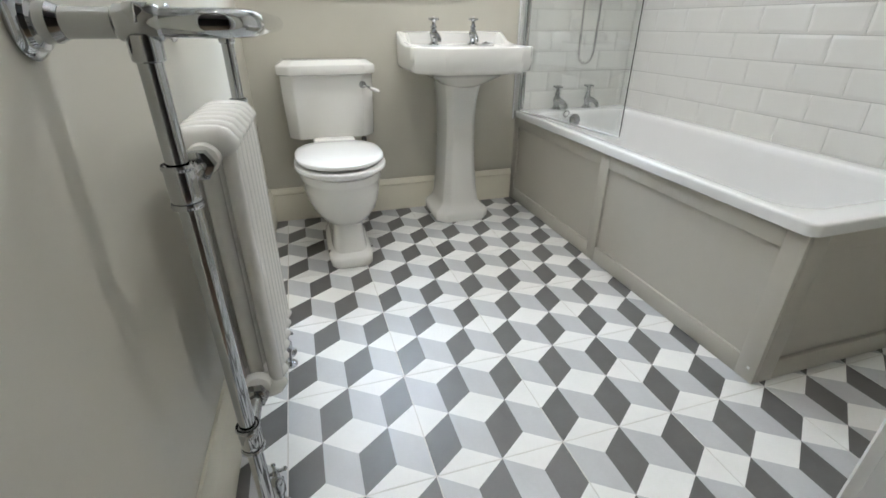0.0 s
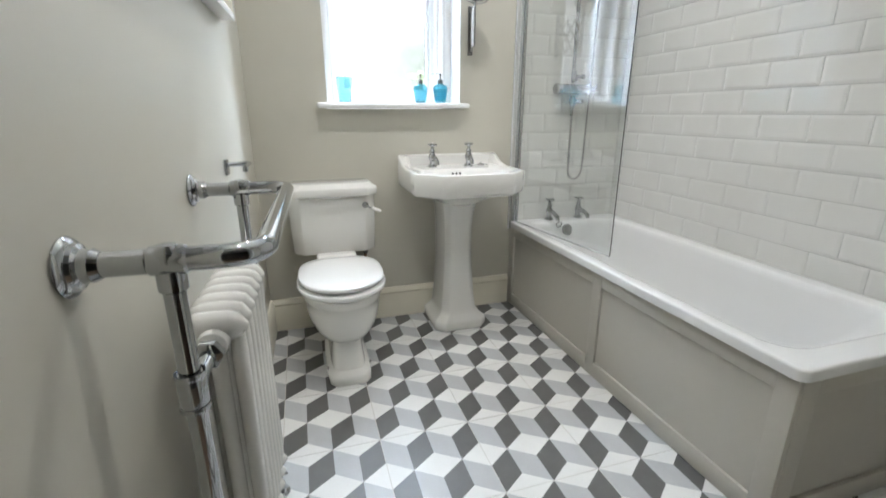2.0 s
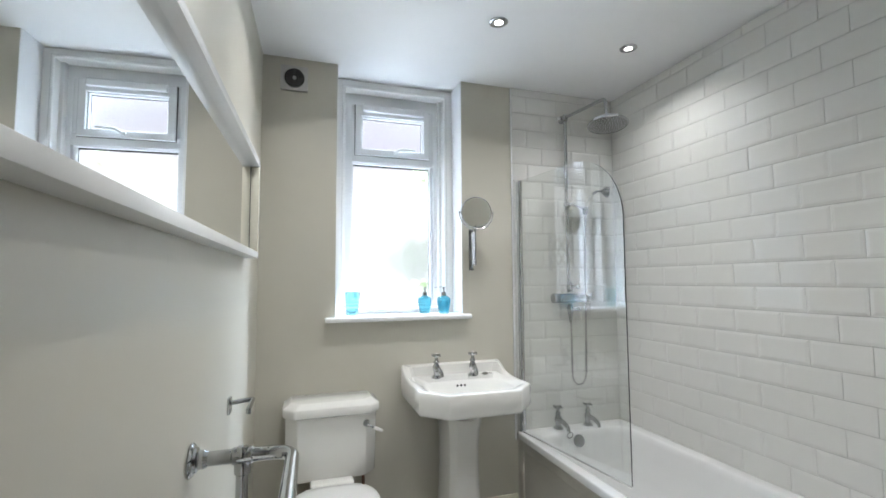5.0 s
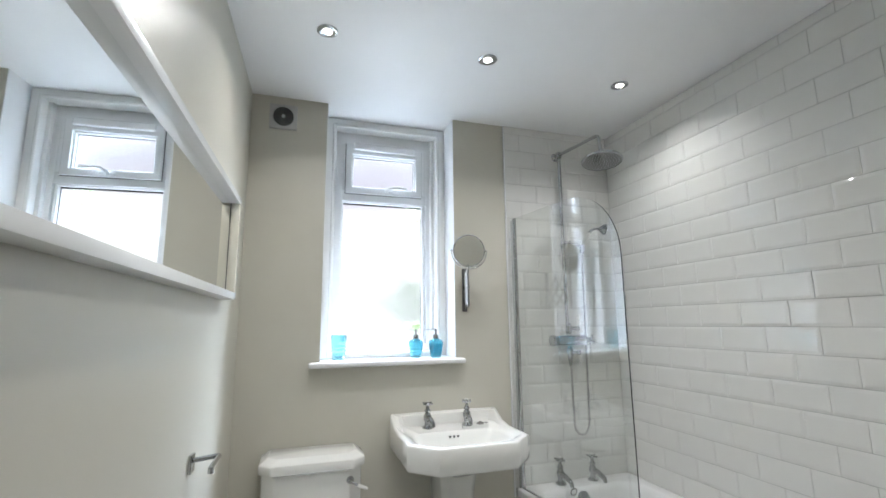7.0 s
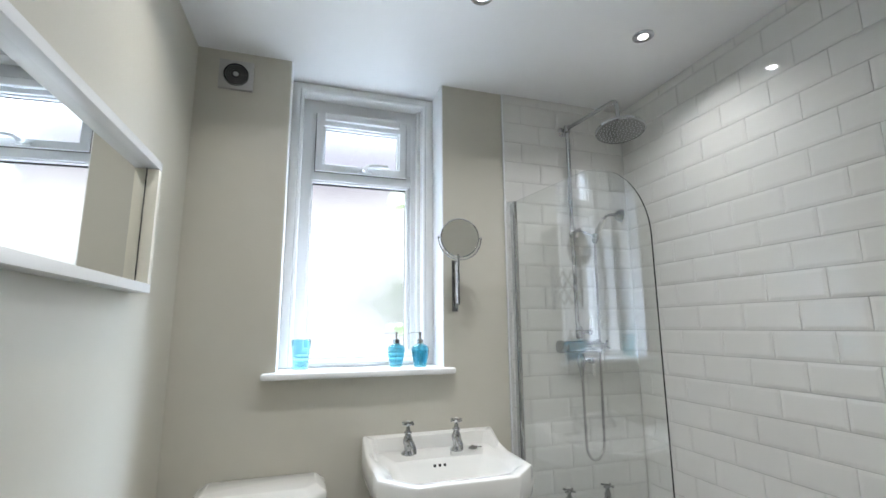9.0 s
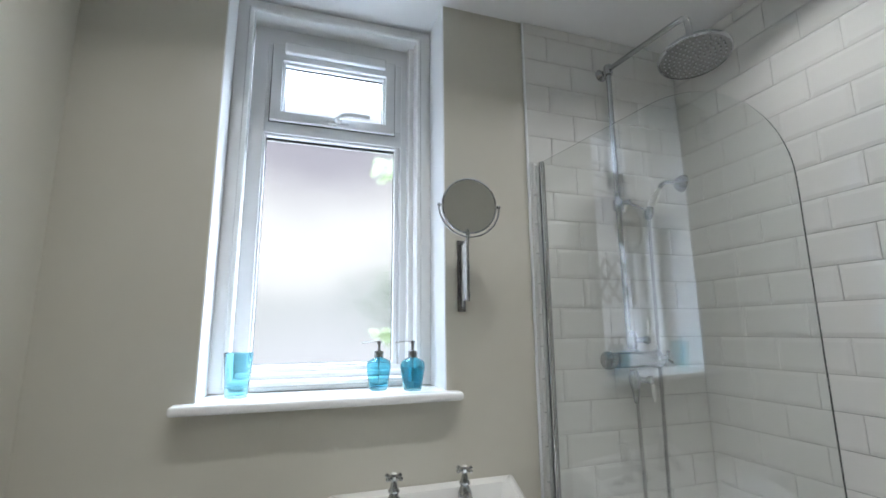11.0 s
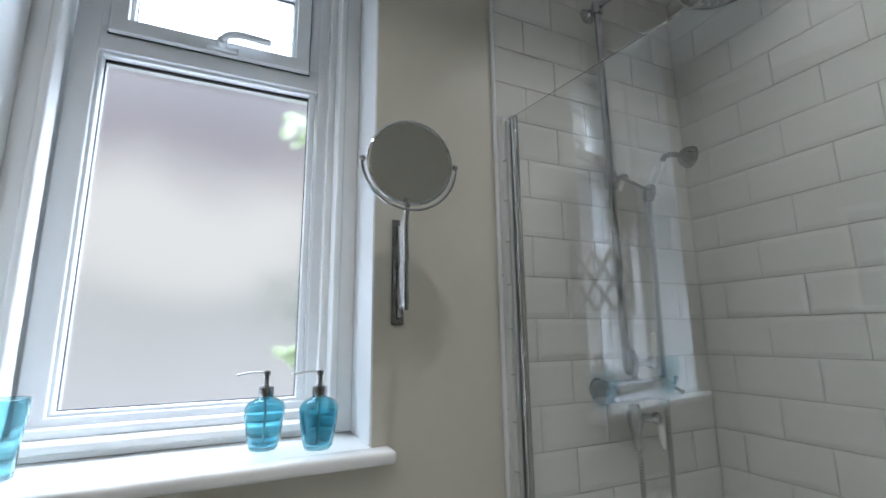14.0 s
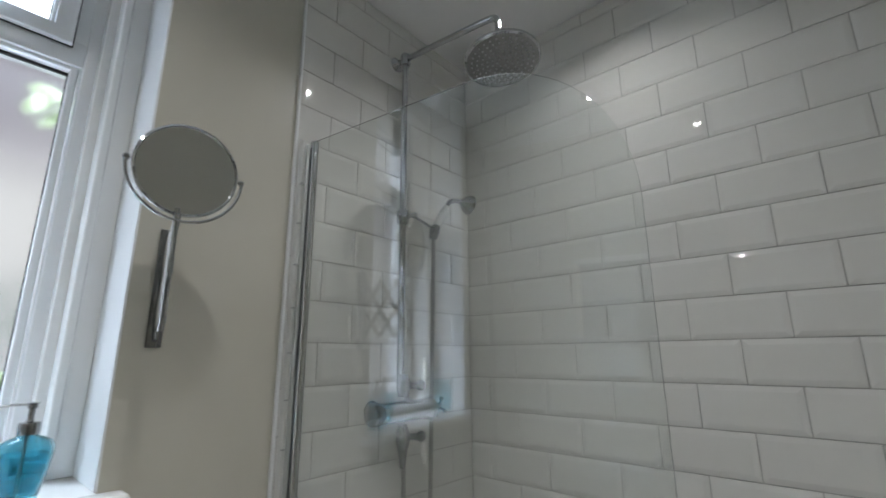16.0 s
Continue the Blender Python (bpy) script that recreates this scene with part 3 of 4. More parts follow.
sp("cross_handle", bm, CHROME, "chrome cross handle", valve)
for zz, sg, nm in ((1.320, 1, "upper_diverter"), (1.190, -1, "lower_diverter")):
    bm = lathe([(0.013, -0.03), (0.016, -0.024), (0.019, -0.012), (0.020, 0), (0.019, 0.012), (0.014, 0.022), (0.012, 0.03)], 20, Matrix.Translation((SX - 0.002, SY - 0.015, zz)))
    tube([(SX, SY - 0.015, zz), (SX + 0.028, SY - 0.04, zz)], 0.009, 12, bm)
    lathe([(0.009, 0), (0.013, 0.006), (0.015, 0.014), (0.010, 0.022), (0.0, 0.025)], 16, aim((SX + 0.026, SY - 0.038, zz), (0.75, -0.66, 0)), bm)
    d = sp(nm, bm, CHROME, "chrome diverter tap")
    c = Vector((SX + 0.040, SY - 0.050, zz))
    sp("lever", lathe([(0.005, 0), (0.004, 0.014), (0.0075, 0.018), (0.0085, 0.045), (0.006, 0.060), (0.004, 0.064), (0.005, 0.068), (0.0, 0.074)], 14, aim(c, (0.05, -0.02, sg))), CERAMIC, "white ceramic lever", d)
# hose
bm = lathe([(0.012, 0), (0.013, 0.01), (0.010, 0.03), (0.008, 0.05)], 16, aim((SX - 0.002, SY - 0.015, 1.165), (0, 0, -1)))
sp("hose_nut", bm, CHROME, "chrome hose connector")
hose_pts = [(SX - 0.002, SY - 0.017, 1.12)]
for i in range(9):
    t = i / 8
    hose_pts.append((SX - 0.002 + 0.002 * t, SY - 0.02, 1.10 - 0.28 * t))
for i in range(1, 12):
    a = math.pi * i / 12
    hose_pts.append((SX + 0.044 - 0.046 * math.cos(a), SY - 0.022, 0.82 - 0.062 * math.sin(a)))
for i in range(16):
    t = i / 15
    hose_pts.append((SX + 0.090 + 0.016 * t, SY - 0.024 - 0.004 * t, 0.82 + 0.93 * t))
sp("hose", tube(hose_pts, 0.0062, 10), STEEL, "ribbed steel shower hose")
bm = bmesh.new()
fine = []
for a, b in zip(hose_pts, hose_pts[1:]):
    n = max(1, int((Vector(b) - Vector(a)).length / 0.006))
    fine += [(Vector(a).lerp(Vector(b), k / n), Vector(b) - Vector(a)) for k in range(n)]
for p, d in fine:
    lathe([(0.0060, -0.0014), (0.0072, 0), (0.0060, 0.0014)], 8, aim(p, d), bm, (False, False))
o = sp("hose_rib", bm, CHROME, "fine ribs of the hose")
tagged(o, kind="stuff")
# handset and slide bracket
bm = lathe([(0.016, -0.022), (0.018, -0.016), (0.018, 0.016), (0.014, 0.022)], 18, Matrix.Translation((SX, SY, 1.800)))
tube([(SX, SY, 1.80), (SX + 0.03, SY - 0.015, 1.808)], 0.009, 12, bm)
lathe([(0.0, -0.010), (0.009, -0.006), (0.011, 0), (0.009, 0.006), (0.0, 0.010)], 14, Matrix.Translation((SX + 0.032, SY - 0.016, 1.810)), bm)
tube([(SX + 0.03, SY - 0.016, 1.806), (SX + 0.100, SY - 0.028, 1.780)], 0.0045, 10, bm)
br = sp("slide_bracket", bm, CHROME, "chrome handset bracket")
sp("bracket_lever", lathe([(0.004, 0), (0.007, 0.006), (0.0075, 0.030), (0.004, 0.038), (0.0, 0.040)], 12, aim((SX + 0.020, SY - 0.020, 1.795), (-0.45, -0.2, -0.9))), CERAMIC, "white ceramic lever", br)
HP = Vector((SX + 0.106, SY - 0.030, 1.765))
bm = lathe([(0.010, -0.02), (0.014, -0.014), (0.014, -0.004), (0.017, 0.0), (0.017, 0.008), (0.013, 0.012), (0.015, 0.020), (0.011, 0.026)], 18, aim(HP, (0.25, -0.1, 1)))
sp("handset_cradle", bm, CHROME, "chrome cradle")
hb = HP + Vector((0.006, -0.003, 0.024))
ht = HP + Vector((0.045, -0.012, 0.092))
sp("handset_grip", lathe([(0.010, 0), (0.0135, 0.02), (0.0135, 0.055), (0.009, 0.082)], 18, aim(hb, ht - hb)), CERAMIC, "white ceramic handset grip")
hn = [ht - (ht - hb) * 0.05, ht + Vector((0.006, -0.004, 0.018)), ht + Vector((0.028, -0.008, 0.030)), ht + Vector((0.062, -0.014, 0.030))]
bm = tube(bend(hn, 0.016), 0.0075, 12)
lathe([(0.008, 0), (0.012, 0.006), (0.022, 0.014), (0.031, 0.030), (0.033, 0.038), (0.028, 0.040), (0.0, 0.039)], 26, aim(ht + Vector((0.056, -0.013, 0.030)), (1, -0.25, -0.12)), bm)
sp("handset_head", bm, CHROME, "chrome bell-shaped handset head")

# ---------- basin ----------
basin = thing("pedestal_basin", "white ceramic basin with clipped corners on its pedestal", "basin", at=(0.415, Y_N, 0))


def bp(name, bm, mat=CERAMIC, label="", smooth=38, parent=None):
    bmesh.ops.transform(bm, matrix=basin.matrix_world.inverted(), verts=bm.verts)
    return part(name, bm, mat, parent or basin, label, smooth)


X0, X1, YF, YB = 0.137, 0.697, 1.966, 2.438
ZR = 0.862


def blend(a, b, t):
    return [tuple(Vector(p).lerp(Vector(q), t)) for p, q in zip(a, b)]


def subdiv(r, k=4):
    out = []
    for i in range(len(r)):
        a, b = Vector(r[i]), Vector(r[(i + 1) % len(r)])
        out += [tuple(a.lerp(b, j / k)) for j in range(k)]
    return out


mid = ((X0 + X1) / 2, 2.22)


def bowl(hx, hy, z, cyy=2.185, n=3.2):
    base = subdiv(octo(X0, X1, YF, YB, 0, 0.108, 0.03))
    out = []
    for p in base:
        a = math.atan2((p[1] - 2.20) / 0.22, (p[0] - mid[0]) / 0.28)
        c, s = math.cos(a), math.sin(a)
        f = (abs(c) ** n + abs(s) ** n) ** (-1 / n)
        out.append((mid[0] + hx * c * f, cyy + hy * s * f, z))
    return out


def lift(r, h):
    """Raises the back part of a ring into the upstand."""
    return [(x, y, z + h * min(1.0, max(0.0, (y - 2.335) / 0.045))) for x, y, z in r]


E = lambda d, z, cf=0.108: subdiv(octo(X0 + d, X1 - d, YF + d, YB, z, cf - d * 0.4, 0.002))
rings = [bowl(0.070, 0.075, 0.675, 2.265, 2.5), bowl(0.105, 0.095, 0.690, 2.255, 2.5), bowl(0.175, 0.150, 0.727, 2.235, 2.6), bowl(0.225, 0.185, 0.746, 2.225, 3.0),
         E(0.014, 0.753), E(0.006, 0.757), E(0.002, 0.767), E(0.0, 0.805), lift(E(0.0, 0.852), 0.056), lift(E(0.004, 0.860), 0.056), lift(E(0.012, ZR + 0.001), 0.056),
         lift(subdiv(octo(X0 + 0.030, X1 - 0.030, YF + 0.030, YB - 0.030, ZR, 0.094, 0.02)), 0.050),
         lift(subdiv(octo(X0 + 0.042, X1 - 0.042, YF + 0.040, YB - 0.040, ZR - 0.006, 0.088, 0.02)), 0.006),
         bowl(0.222, 0.130, ZR - 0.010, 2.165, 5.0), bowl(0.212, 0.122, ZR - 0.022, 2.165, 4.6), bowl(0.180, 0.100, ZR - 0.090, 2.165, 3.4), bowl(0.12, 0.07, ZR - 0.135, 2.170, 2.6), bowl(0.022, 0.022, ZR - 0.150, 2.175, 2.0)]
bp("bowl", loft(rings), CERAMIC, "white ceramic basin with raised back", 42)
bp("waste", lathe([(0.024, 0), (0.026, 0.003), (0.018, 0.005), (0.0, 0.004)], 20, Matrix.Translation((0.415, 2.175, ZR - 0.150))), CHROME, "chrome waste")
for k in (-1, 0, 1):
    bp("overflow_hole", lathe([(0.0058, 0.0), (0.0058, 0.0015), (0.0045, 0.0018), (0.0, 0.0)], 14, aim((0.413 + k * 0.020, 2.2825, ZR - 0.034), (0, -1, 0.35))), BLACK, "dark overflow hole")
PXc = 0.413


def ped(hx, y0, y1, z, c):
    return octo(PXc - hx, PXc + hx, y0, y1, z, c, 0.004)


rings = [ped(0.144, 2.146, 2.42, 0.0, 0.045), ped(0.146, 2.143, 2.42, 0.006, 0.045), ped(0.146, 2.143, 2.42, 0.040, 0.045), ped(0.139, 2.150, 2.42, 0.052, 0.045), ped(0.112, 2.176, 2.42, 0.072, 0.040),
         ped(0.099, 2.192, 2.42, 0.095, 0.036), ped(0.090, 2.203, 2.42, 0.17, 0.032), ped(0.081, 2.212, 2.42, 0.30, 0.029), ped(0.076, 2.216, 2.42, 0.42, 0.027), ped(0.076, 2.214, 2.42, 0.54, 0.027), ped(0.081, 2.204, 2.42, 0.62, 0.029), ped(0.092, 2.188, 2.42, 0.690, 0.032)]
bm = loft(rings)
vert_e = [e for e in bm.edges if abs(e.verts[0].co.z - e.verts[1].co.z) > 0.005]
bmesh.ops.bevel(bm, geom=vert_e, offset=0.006, segments=2, profile=0.5, affect="EDGES")
bp("pedestal", bm, CERAMIC, "tall fluted ceramic pedestal with stepped foot", 42)
pillar_tap("basin_tap", (0.306, 2.362, ZR - 0.006), "basin taps", "chrome basin pillar tap with cross head", 0.055, 1.12, 8)
pillar_tap("basin_tap", (0.508, 2.362, ZR - 0.006), "basin taps", "chrome basin pillar tap with cross head", 0.055, 1.12, -4)
plug = thing("basin_plug", "small chrome plug and chain resting on the basin ledge", "plug", at=(0.575, 2.352, ZR - 0.003))
part("stopper", lathe([(0.018, 0.0), (0.019, 0.005), (0.012, 0.009), (0.004, 0.011), (0.0, 0.016)], 18), DULL, plug, "dark chrome stopper")
part("chain", tube(bend([(0.004, 0, 0.010), (0.028, -0.008, 0.004), (0.045, 0.004, 0.003), (0.032, 0.016, 0.003)], 0.012), 0.0018, 6), CHROME, plug)

bead = thing("basin_chain", "short thin chrome chain hanging into the basin by the tap", "chain", at=(0.478, 2.345, ZR))
part("chain", tube(bend([(0.0, 0, 0.0), (-0.012, -0.040, -0.008), (-0.018, -0.0545, -0.036)], 0.015), 0.0016, 6), CHROME, bead)
part("end_ring", tube([(-0.018 + 0.005 * math.cos(a), -0.056, -0.041 + 0.005 * math.sin(a)) for a in (i * math.pi / 8 for i in range(17))], 0.0014, 6), DULL, bead)

# ---------- toilet ----------
TX = -0.223
wc = thing("toilet", "white ceramic close-coupled toilet with lid down", "toilet", at=(TX, 2.43, 0))


def tp(name, bm, mat=CERAMIC, label="", smooth=40, parent=None):
    bmesh.ops.transform(bm, matrix=wc.matrix_world.inverted(), verts=bm.verts)
    return part(name, bm, mat, parent or wc, label, smooth)


def cis(hx, y0, z, c):
    return octo(TX - hx, TX + hx, y0, 2.432, z, c, 0.004)


rings = [cis(0.198, 2.258, 0.462, 0.05), cis(0.201, 2.254, 0.468, 0.05), cis(0.204, 2.250, 0.60, 0.052), cis(0.208, 2.246, 0.742, 0.054)]
bm = loft(rings)
bmesh.ops.bevel(bm, geom=[e for e in bm.edges if abs(e.verts[0].co.z - e.verts[1].co.z) > 0.004], offset=0.012, segments=3, profile=0.5, affect="EDGES")
cist = tp("cistern", bm, CERAMIC, "tapered white cistern with clipped corners")
rings = [cis(0.210, 2.238, 0.7425, 0.052), cis(0.217, 2.230, 0.747, 0.052), cis(0.219, 2.228, 0.754, 0.052), cis(0.219, 2.228, 0.778, 0.052), cis(0.216, 2.231, 0.785, 0.052), cis(0.200, 2.248, 0.793, 0.046), cis(0.188, 2.262, 0.803, 0.044), cis(0.181, 2.270, 0.805, 0.042)]
bm = loft(rings)
bmesh.ops.bevel(bm, geom=[e for e in bm.edges if abs(e.verts[0].co.z - e.verts[1].co.z) > 0.002], offset=0.006, segments=2, profile=0.5, affect="EDGES")
tp("cistern_lid", bm, CERAMIC, "stepped white cistern lid")
lv = tp("flush_lever", rosette((-0.070, 2.2455, 0.700), (0, -1, 0), 0.016), CHROME, "chrome flush lever boss")
bm = tube([(-0.070, 2.222, 0.700), (-0.064, 2.212, 0.698), (-0.040, 2.206, 0.688)], 0.005, 10)
tp("lever_arm", bm, CHROME, "", 40, lv)
tp("lever_grip", lathe([(0.006, 0), (0.008, 0.006), (0.0085, 0.034), (0.0055, 0.044), (0.0, 0.046)], 14, aim((-0.042, 2.206, 0.689), (0.95, -0.2, -0.42))), CERAMIC, "white ceramic lever grip", 40, lv)


def pan(hx, yf, yb, z, n=2.3, k=40):
    """Rounded in front, squarer behind."""
    out = []
    for i in range(k):
        a = 2 * math.pi * i / k
        c, s = math.cos(a), math.sin(a)
        nn = n if s < 0 else 3.4
        f = (abs(c) ** nn + abs(s) ** nn) ** (-1 / nn)
        m = yf + (yb - yf) * 0.52
        out.append((TX + hx * c * f, m + (s * f) * ((m - yf) if s < 0 else (yb - m)), z))
    return out


rings = [pan(0.094, 1.797, 2.28, 0.0, 6), pan(0.097, 1.794, 2.28, 0.004, 6), pan(0.097, 1.794, 2.28, 0.036, 6), pan(0.092, 1.802, 2.28, 0.046, 6), pan(0.076, 1.826, 2.28, 0.058, 5), pan(0.070, 1.836, 2.28, 0.11, 5), pan(0.067, 1.848, 2.29, 0.165, 5),
         pan(0.074, 1.848, 2.30, 0.180, 4), pan(0.112, 1.822, 2.31, 0.200, 3), pan(0.142, 1.796, 2.32, 0.232, 2.5), pan(0.160, 1.779, 2.33, 0.275, 2.3), pan(0.168, 1.771, 2.33, 0.322, 2.2), pan(0.172, 1.768, 2.34, 0.356, 2.2), pan(0.177, 1.764, 2.34, 0.362, 2.2), pan(0.179, 1.762, 2.34, 0.370, 2.2), pan(0.179, 1.762, 2.34, 0.396, 2.2), pan(0.172, 1.770, 2.34, 0.402, 2.2)]
tp("pan", loft(rings), CERAMIC, "white ceramic pan on a stepped foot", 42)
tp("shelf", box(TX - 0.095, TX + 0.095, 2.20, 2.36, 0.395, 0.468, 0.012, seg=3), CERAMIC, "ceramic shelf below the cistern")
ys, yb2 = 1.752, 2.205
rings = [pan(0.183, ys + 0.006, yb2, 0.404, 2.1), pan(0.190, ys, yb2, 0.410, 2.1), pan(0.192, ys - 0.002, yb2, 0.418, 2.1), pan(0.189, ys + 0.001, yb2, 0.426, 2.1), pan(0.176, ys + 0.014, yb2, 0.430, 2.1)]
tp("seat", loft(rings), SEAT, "white toilet seat")
rings = [pan(0.172, ys + 0.024, yb2, 0.4385, 2.1), pan(0.183, ys + 0.013, yb2, 0.442, 2.1), pan(0.185, ys + 0.011, yb2, 0.449, 2.1), pan(0.182, ys + 0.014, yb2 - 0.002, 0.456, 2.1), pan(0.168, ys + 0.028, yb2 - 0.012, 0.462, 2.1), pan(0.13, ys + 0.07, yb2 - 0.05, 0.466, 2.1), pan(0.06, ys + 0.15, yb2 - 0.12, 0.468, 2.1)]
tp("lid", loft(rings), SEAT, "closed white lid")
for s in (-1, 1):
    tp("hinge", lathe([(0.0, -0.022), (0.010, -0.020), (0.010, 0.020), (0.0, 0.022)], 14, aim((TX + s * 0.075, 2.213, 0.432), (1, 0, 0))), CHROME, "chrome seat hinge")
    tp("fixing_bolt", lathe([(0.006, 0), (0.006, 0.005), (0.0, 0.008)], 10, aim((TX + s * 0.095, 2.10, 0.05), (s, 0, 0.5))), DULL)
    tp("fixing_bolt", lathe([(0.006, 0), (0.006, 0.005), (0.0, 0.008)], 10, aim((TX + s * 0.090, 1.88, 0.052), (s, 0, 0.5))), DULL)
pipe = thing("water_pipe", "dark copper water pipe rising behind the toilet", "pipe", at=(-0.06, 2.41, 0))
part("pipe", tube([(0, 0, 0.0), (0, 0, 0.36), (-0.005, 0, 0.47)], 0.0075, 10), COPPER, pipe)
part("stop_valve", lathe([(0.008, 0), (0.013, 0.006), (0.013, 0.022), (0.008, 0.028)], 12, Matrix.Translation((0, 0, 0.40))), DULL, pipe, "dull stop valve")

# ---------- towel radiator on wall_west ----------
def wl(s, d, z):
    """d metres out of wall_west, s metres from its corner."""
    return CORNER @ Vector((d, -s, z))


TN, TF = 1.742, 1.155
DV, DF, ZT = 0.112, 0.226, 0.950
ZJ, ZL = 0.757, 0.285            # heights of the radiator's tees
rad = thing("towel_radiator", "white column radiator in a chrome towel rail", "radiator", at=CORNER @ Matrix.Translation((DV, -1.39, 0)))
RI = rad.matrix_world.inverted()


def rp(name, bm, mat=CHROME, label="", parent=None, smooth=38):
    bmesh.ops.transform(bm, matrix=RI @ CORNER, verts=bm.verts)
    return part(name, bm, mat, parent or rad, label, smooth)


RT = 0.0165
def collar(p, d, r=0.0215, h=0.02, bm=None):
    return lathe([(r * 0.82, -h), (r * 0.98, -h * 0.85), (r, -h * 0.3), (r, h * 0.3), (r * 0.98, h * 0.85), (r * 0.82, h)], 22, aim(p, d), bm)


bm = tube(bend([(0.02, -TN, ZT), (DF, -TN, ZT), (DF, -TF, ZT), (0.02, -TF, ZT)], 0.055, 10), RT, 22)
rail = rp("top_rail", bm, CHROME, "bent chrome towel rail")
for s in (TN, TF):
    bm = lathe([(0.038, 0), (0.039, 0.003), (0.035, 0.008), (0.030, 0.010), (0.028, 0.015), (0.022, 0.018), (0.0205, 0.026), (0.0215, 0.029), (0.019, 0.034), (0.0170, 0.038)], 32, aim((0.001, -s, ZT), (1, 0, 0)))
    rp("wall_rosette", bm, CHROME, "stepped round chrome wall plate")
    bm = tube([(DV, -s, ZT), (DV, -s, 0.02)], RT - 0.0025, 22)
    rp("post", bm, CHROME, "upright chrome tube")
    bm = collar((DV, -s, ZT), (1, 0, 0), 0.0200, 0.024)
    collar((DV, -s, ZT - 0.026), (0, 0, 1), 0.0185, 0.016, bm)
    lathe([(0.0, -0.023), (0.012, -0.021), (0.019, -0.012), (0.0205, 0.0)], 18, aim((DV, -s, ZT), (0, 0, -1)), bm)
    rp("top_joint", bm, CHROME, "chrome ball joint")
    sg = 1 if s == TN else -1
    for z in (ZJ, ZL):
        bm = collar((DV, -s, z), (0, 0, 1), 0.0195, 0.028)
        for k in (-1, 1):
            lathe([(0.0200, -0.004), (0.0215, 0), (0.0200, 0.004)], 22, Matrix.Translation((DV, -s, z + k * 0.026)), bm, (False, False))
        y1 = -s + sg * 0.112
        tube([(DV, -s, z), (DV, y1, z)], 0.013, 18, bm)
        lathe([(0.021, -0.010), (0.024, -0.008), (0.024, 0.008), (0.021, 0.010)], 6, aim((DV, y1 - sg * 0.012, z), (0, 1, 0)), bm)
        rp("side_joint", bm, CHROME, "chrome tee with hexagon nut")
    bm = lathe([(0.030, 0.001), (0.030, 0.005), (0.022, 0.010), (0.018, 0.018)], 22, Matrix.Translation((DV, -s, 0)))
    rp("floor_rosette", bm, CHROME, "round chrome floor plate")
    # angle valve beside the foot
    vy = -s + sg * 0.055
    bm = tube([(DV + 0.012, vy, 0.002), (DV + 0.012, vy, 0.085)], 0.008, 12)
    lathe([(0.022, 0.0005), (0.022, 0.004), (0.012, 0.010)], 18, Matrix.Translation((DV + 0.012, vy, 0)), bm)
    lathe([(0.011, 0.05), (0.014, 0.056), (0.014, 0.088), (0.010, 0.096), (0.006, 0.106)], 16, Matrix.Translation((DV + 0.012, vy, 0)), bm)
    v = rp("foot_valve", bm, CHROME, "chrome foot valve")
    bm = bmesh.new()
    for k in range(4):
        d = Vector((math.cos(k * math.pi / 2 + 0.3), math.sin(k * math.pi / 2 + 0.3), 0))
        c = Vector((DV + 0.012, vy, 0.112))
        tube([c, c + d * 0.018], 0.0035, 8, bm)
        lathe([(0.0, -0.005), (0.005, -0.002), (0.005, 0.002), (0.0, 0.005)], 8, aim(c + d * 0.020, d), bm)
    lathe([(0.007, 0.104), (0.008, 0.112), (0.004, 0.120), (0.0, 0.121)], 12, Matrix.Translation((DV + 0.012, vy, 0)), bm)
    rp("valve_head", bm, CHROME, "small cross head", v)
# column radiator: sections of three columns each
NSEC, PITCH = 7, 0.0445
Y0R = -1.603
zt, zb = 0.806, 0.228
body = None
for i in range(NSEC):
    yc = Y0R + PITCH * (i + 0.5)
    sec = None
    for zc, k in ((zt - 0.030, 1), (zb + 0.030, -1)):
        rr = []
        for t in range(-4, 5):
            a = t / 4
            hz = 0.030 * math.sqrt(max(0.02, 1 - abs(a) ** 3.2))
            hy = 0.0225 * math.sqrt(max(0.03, 1 - abs(a) ** 4))
            rr.append([(0.110 + a * 0.056, yc + hy * math.cos(q), zc + hz * math.sin(q)) for q in (2 * math.pi * j / 16 for j in range(16))])
        if sec is None:
            sec = rp("section", loft(rr), ENAMEL, "white enamelled radiator section", smooth=60)
        else:
            rp("lower_header", loft(rr), ENAMEL, "", sec, 60)
    for d in (0.074, 0.110, 0.146):
        bm = lathe([(0.013, zb + 0.03), (0.0145, zb + 0.08), (0.0145, zt - 0.08), (0.013, zt - 0.03)], 14, Matrix.Translation((d, yc, 0)) @ Matrix.Diagonal((1, 1.05, 1, 1)))
        rp("column", bm, ENAMEL, "", sec, 60)
for z in (ZJ, ZL):
    for yy, dd in ((Y0R - 0.014, 1), (Y0R + NSEC * PITCH + 0.014, -1)):
        rp("end_boss", lathe([(0.016, -0.004), (0.024, 0.0), (0.026, 0.008), (0.026, 0.018)], 20, aim((DV, yy, z), (0, dd, 0))), ENAMEL, "white threaded end boss")

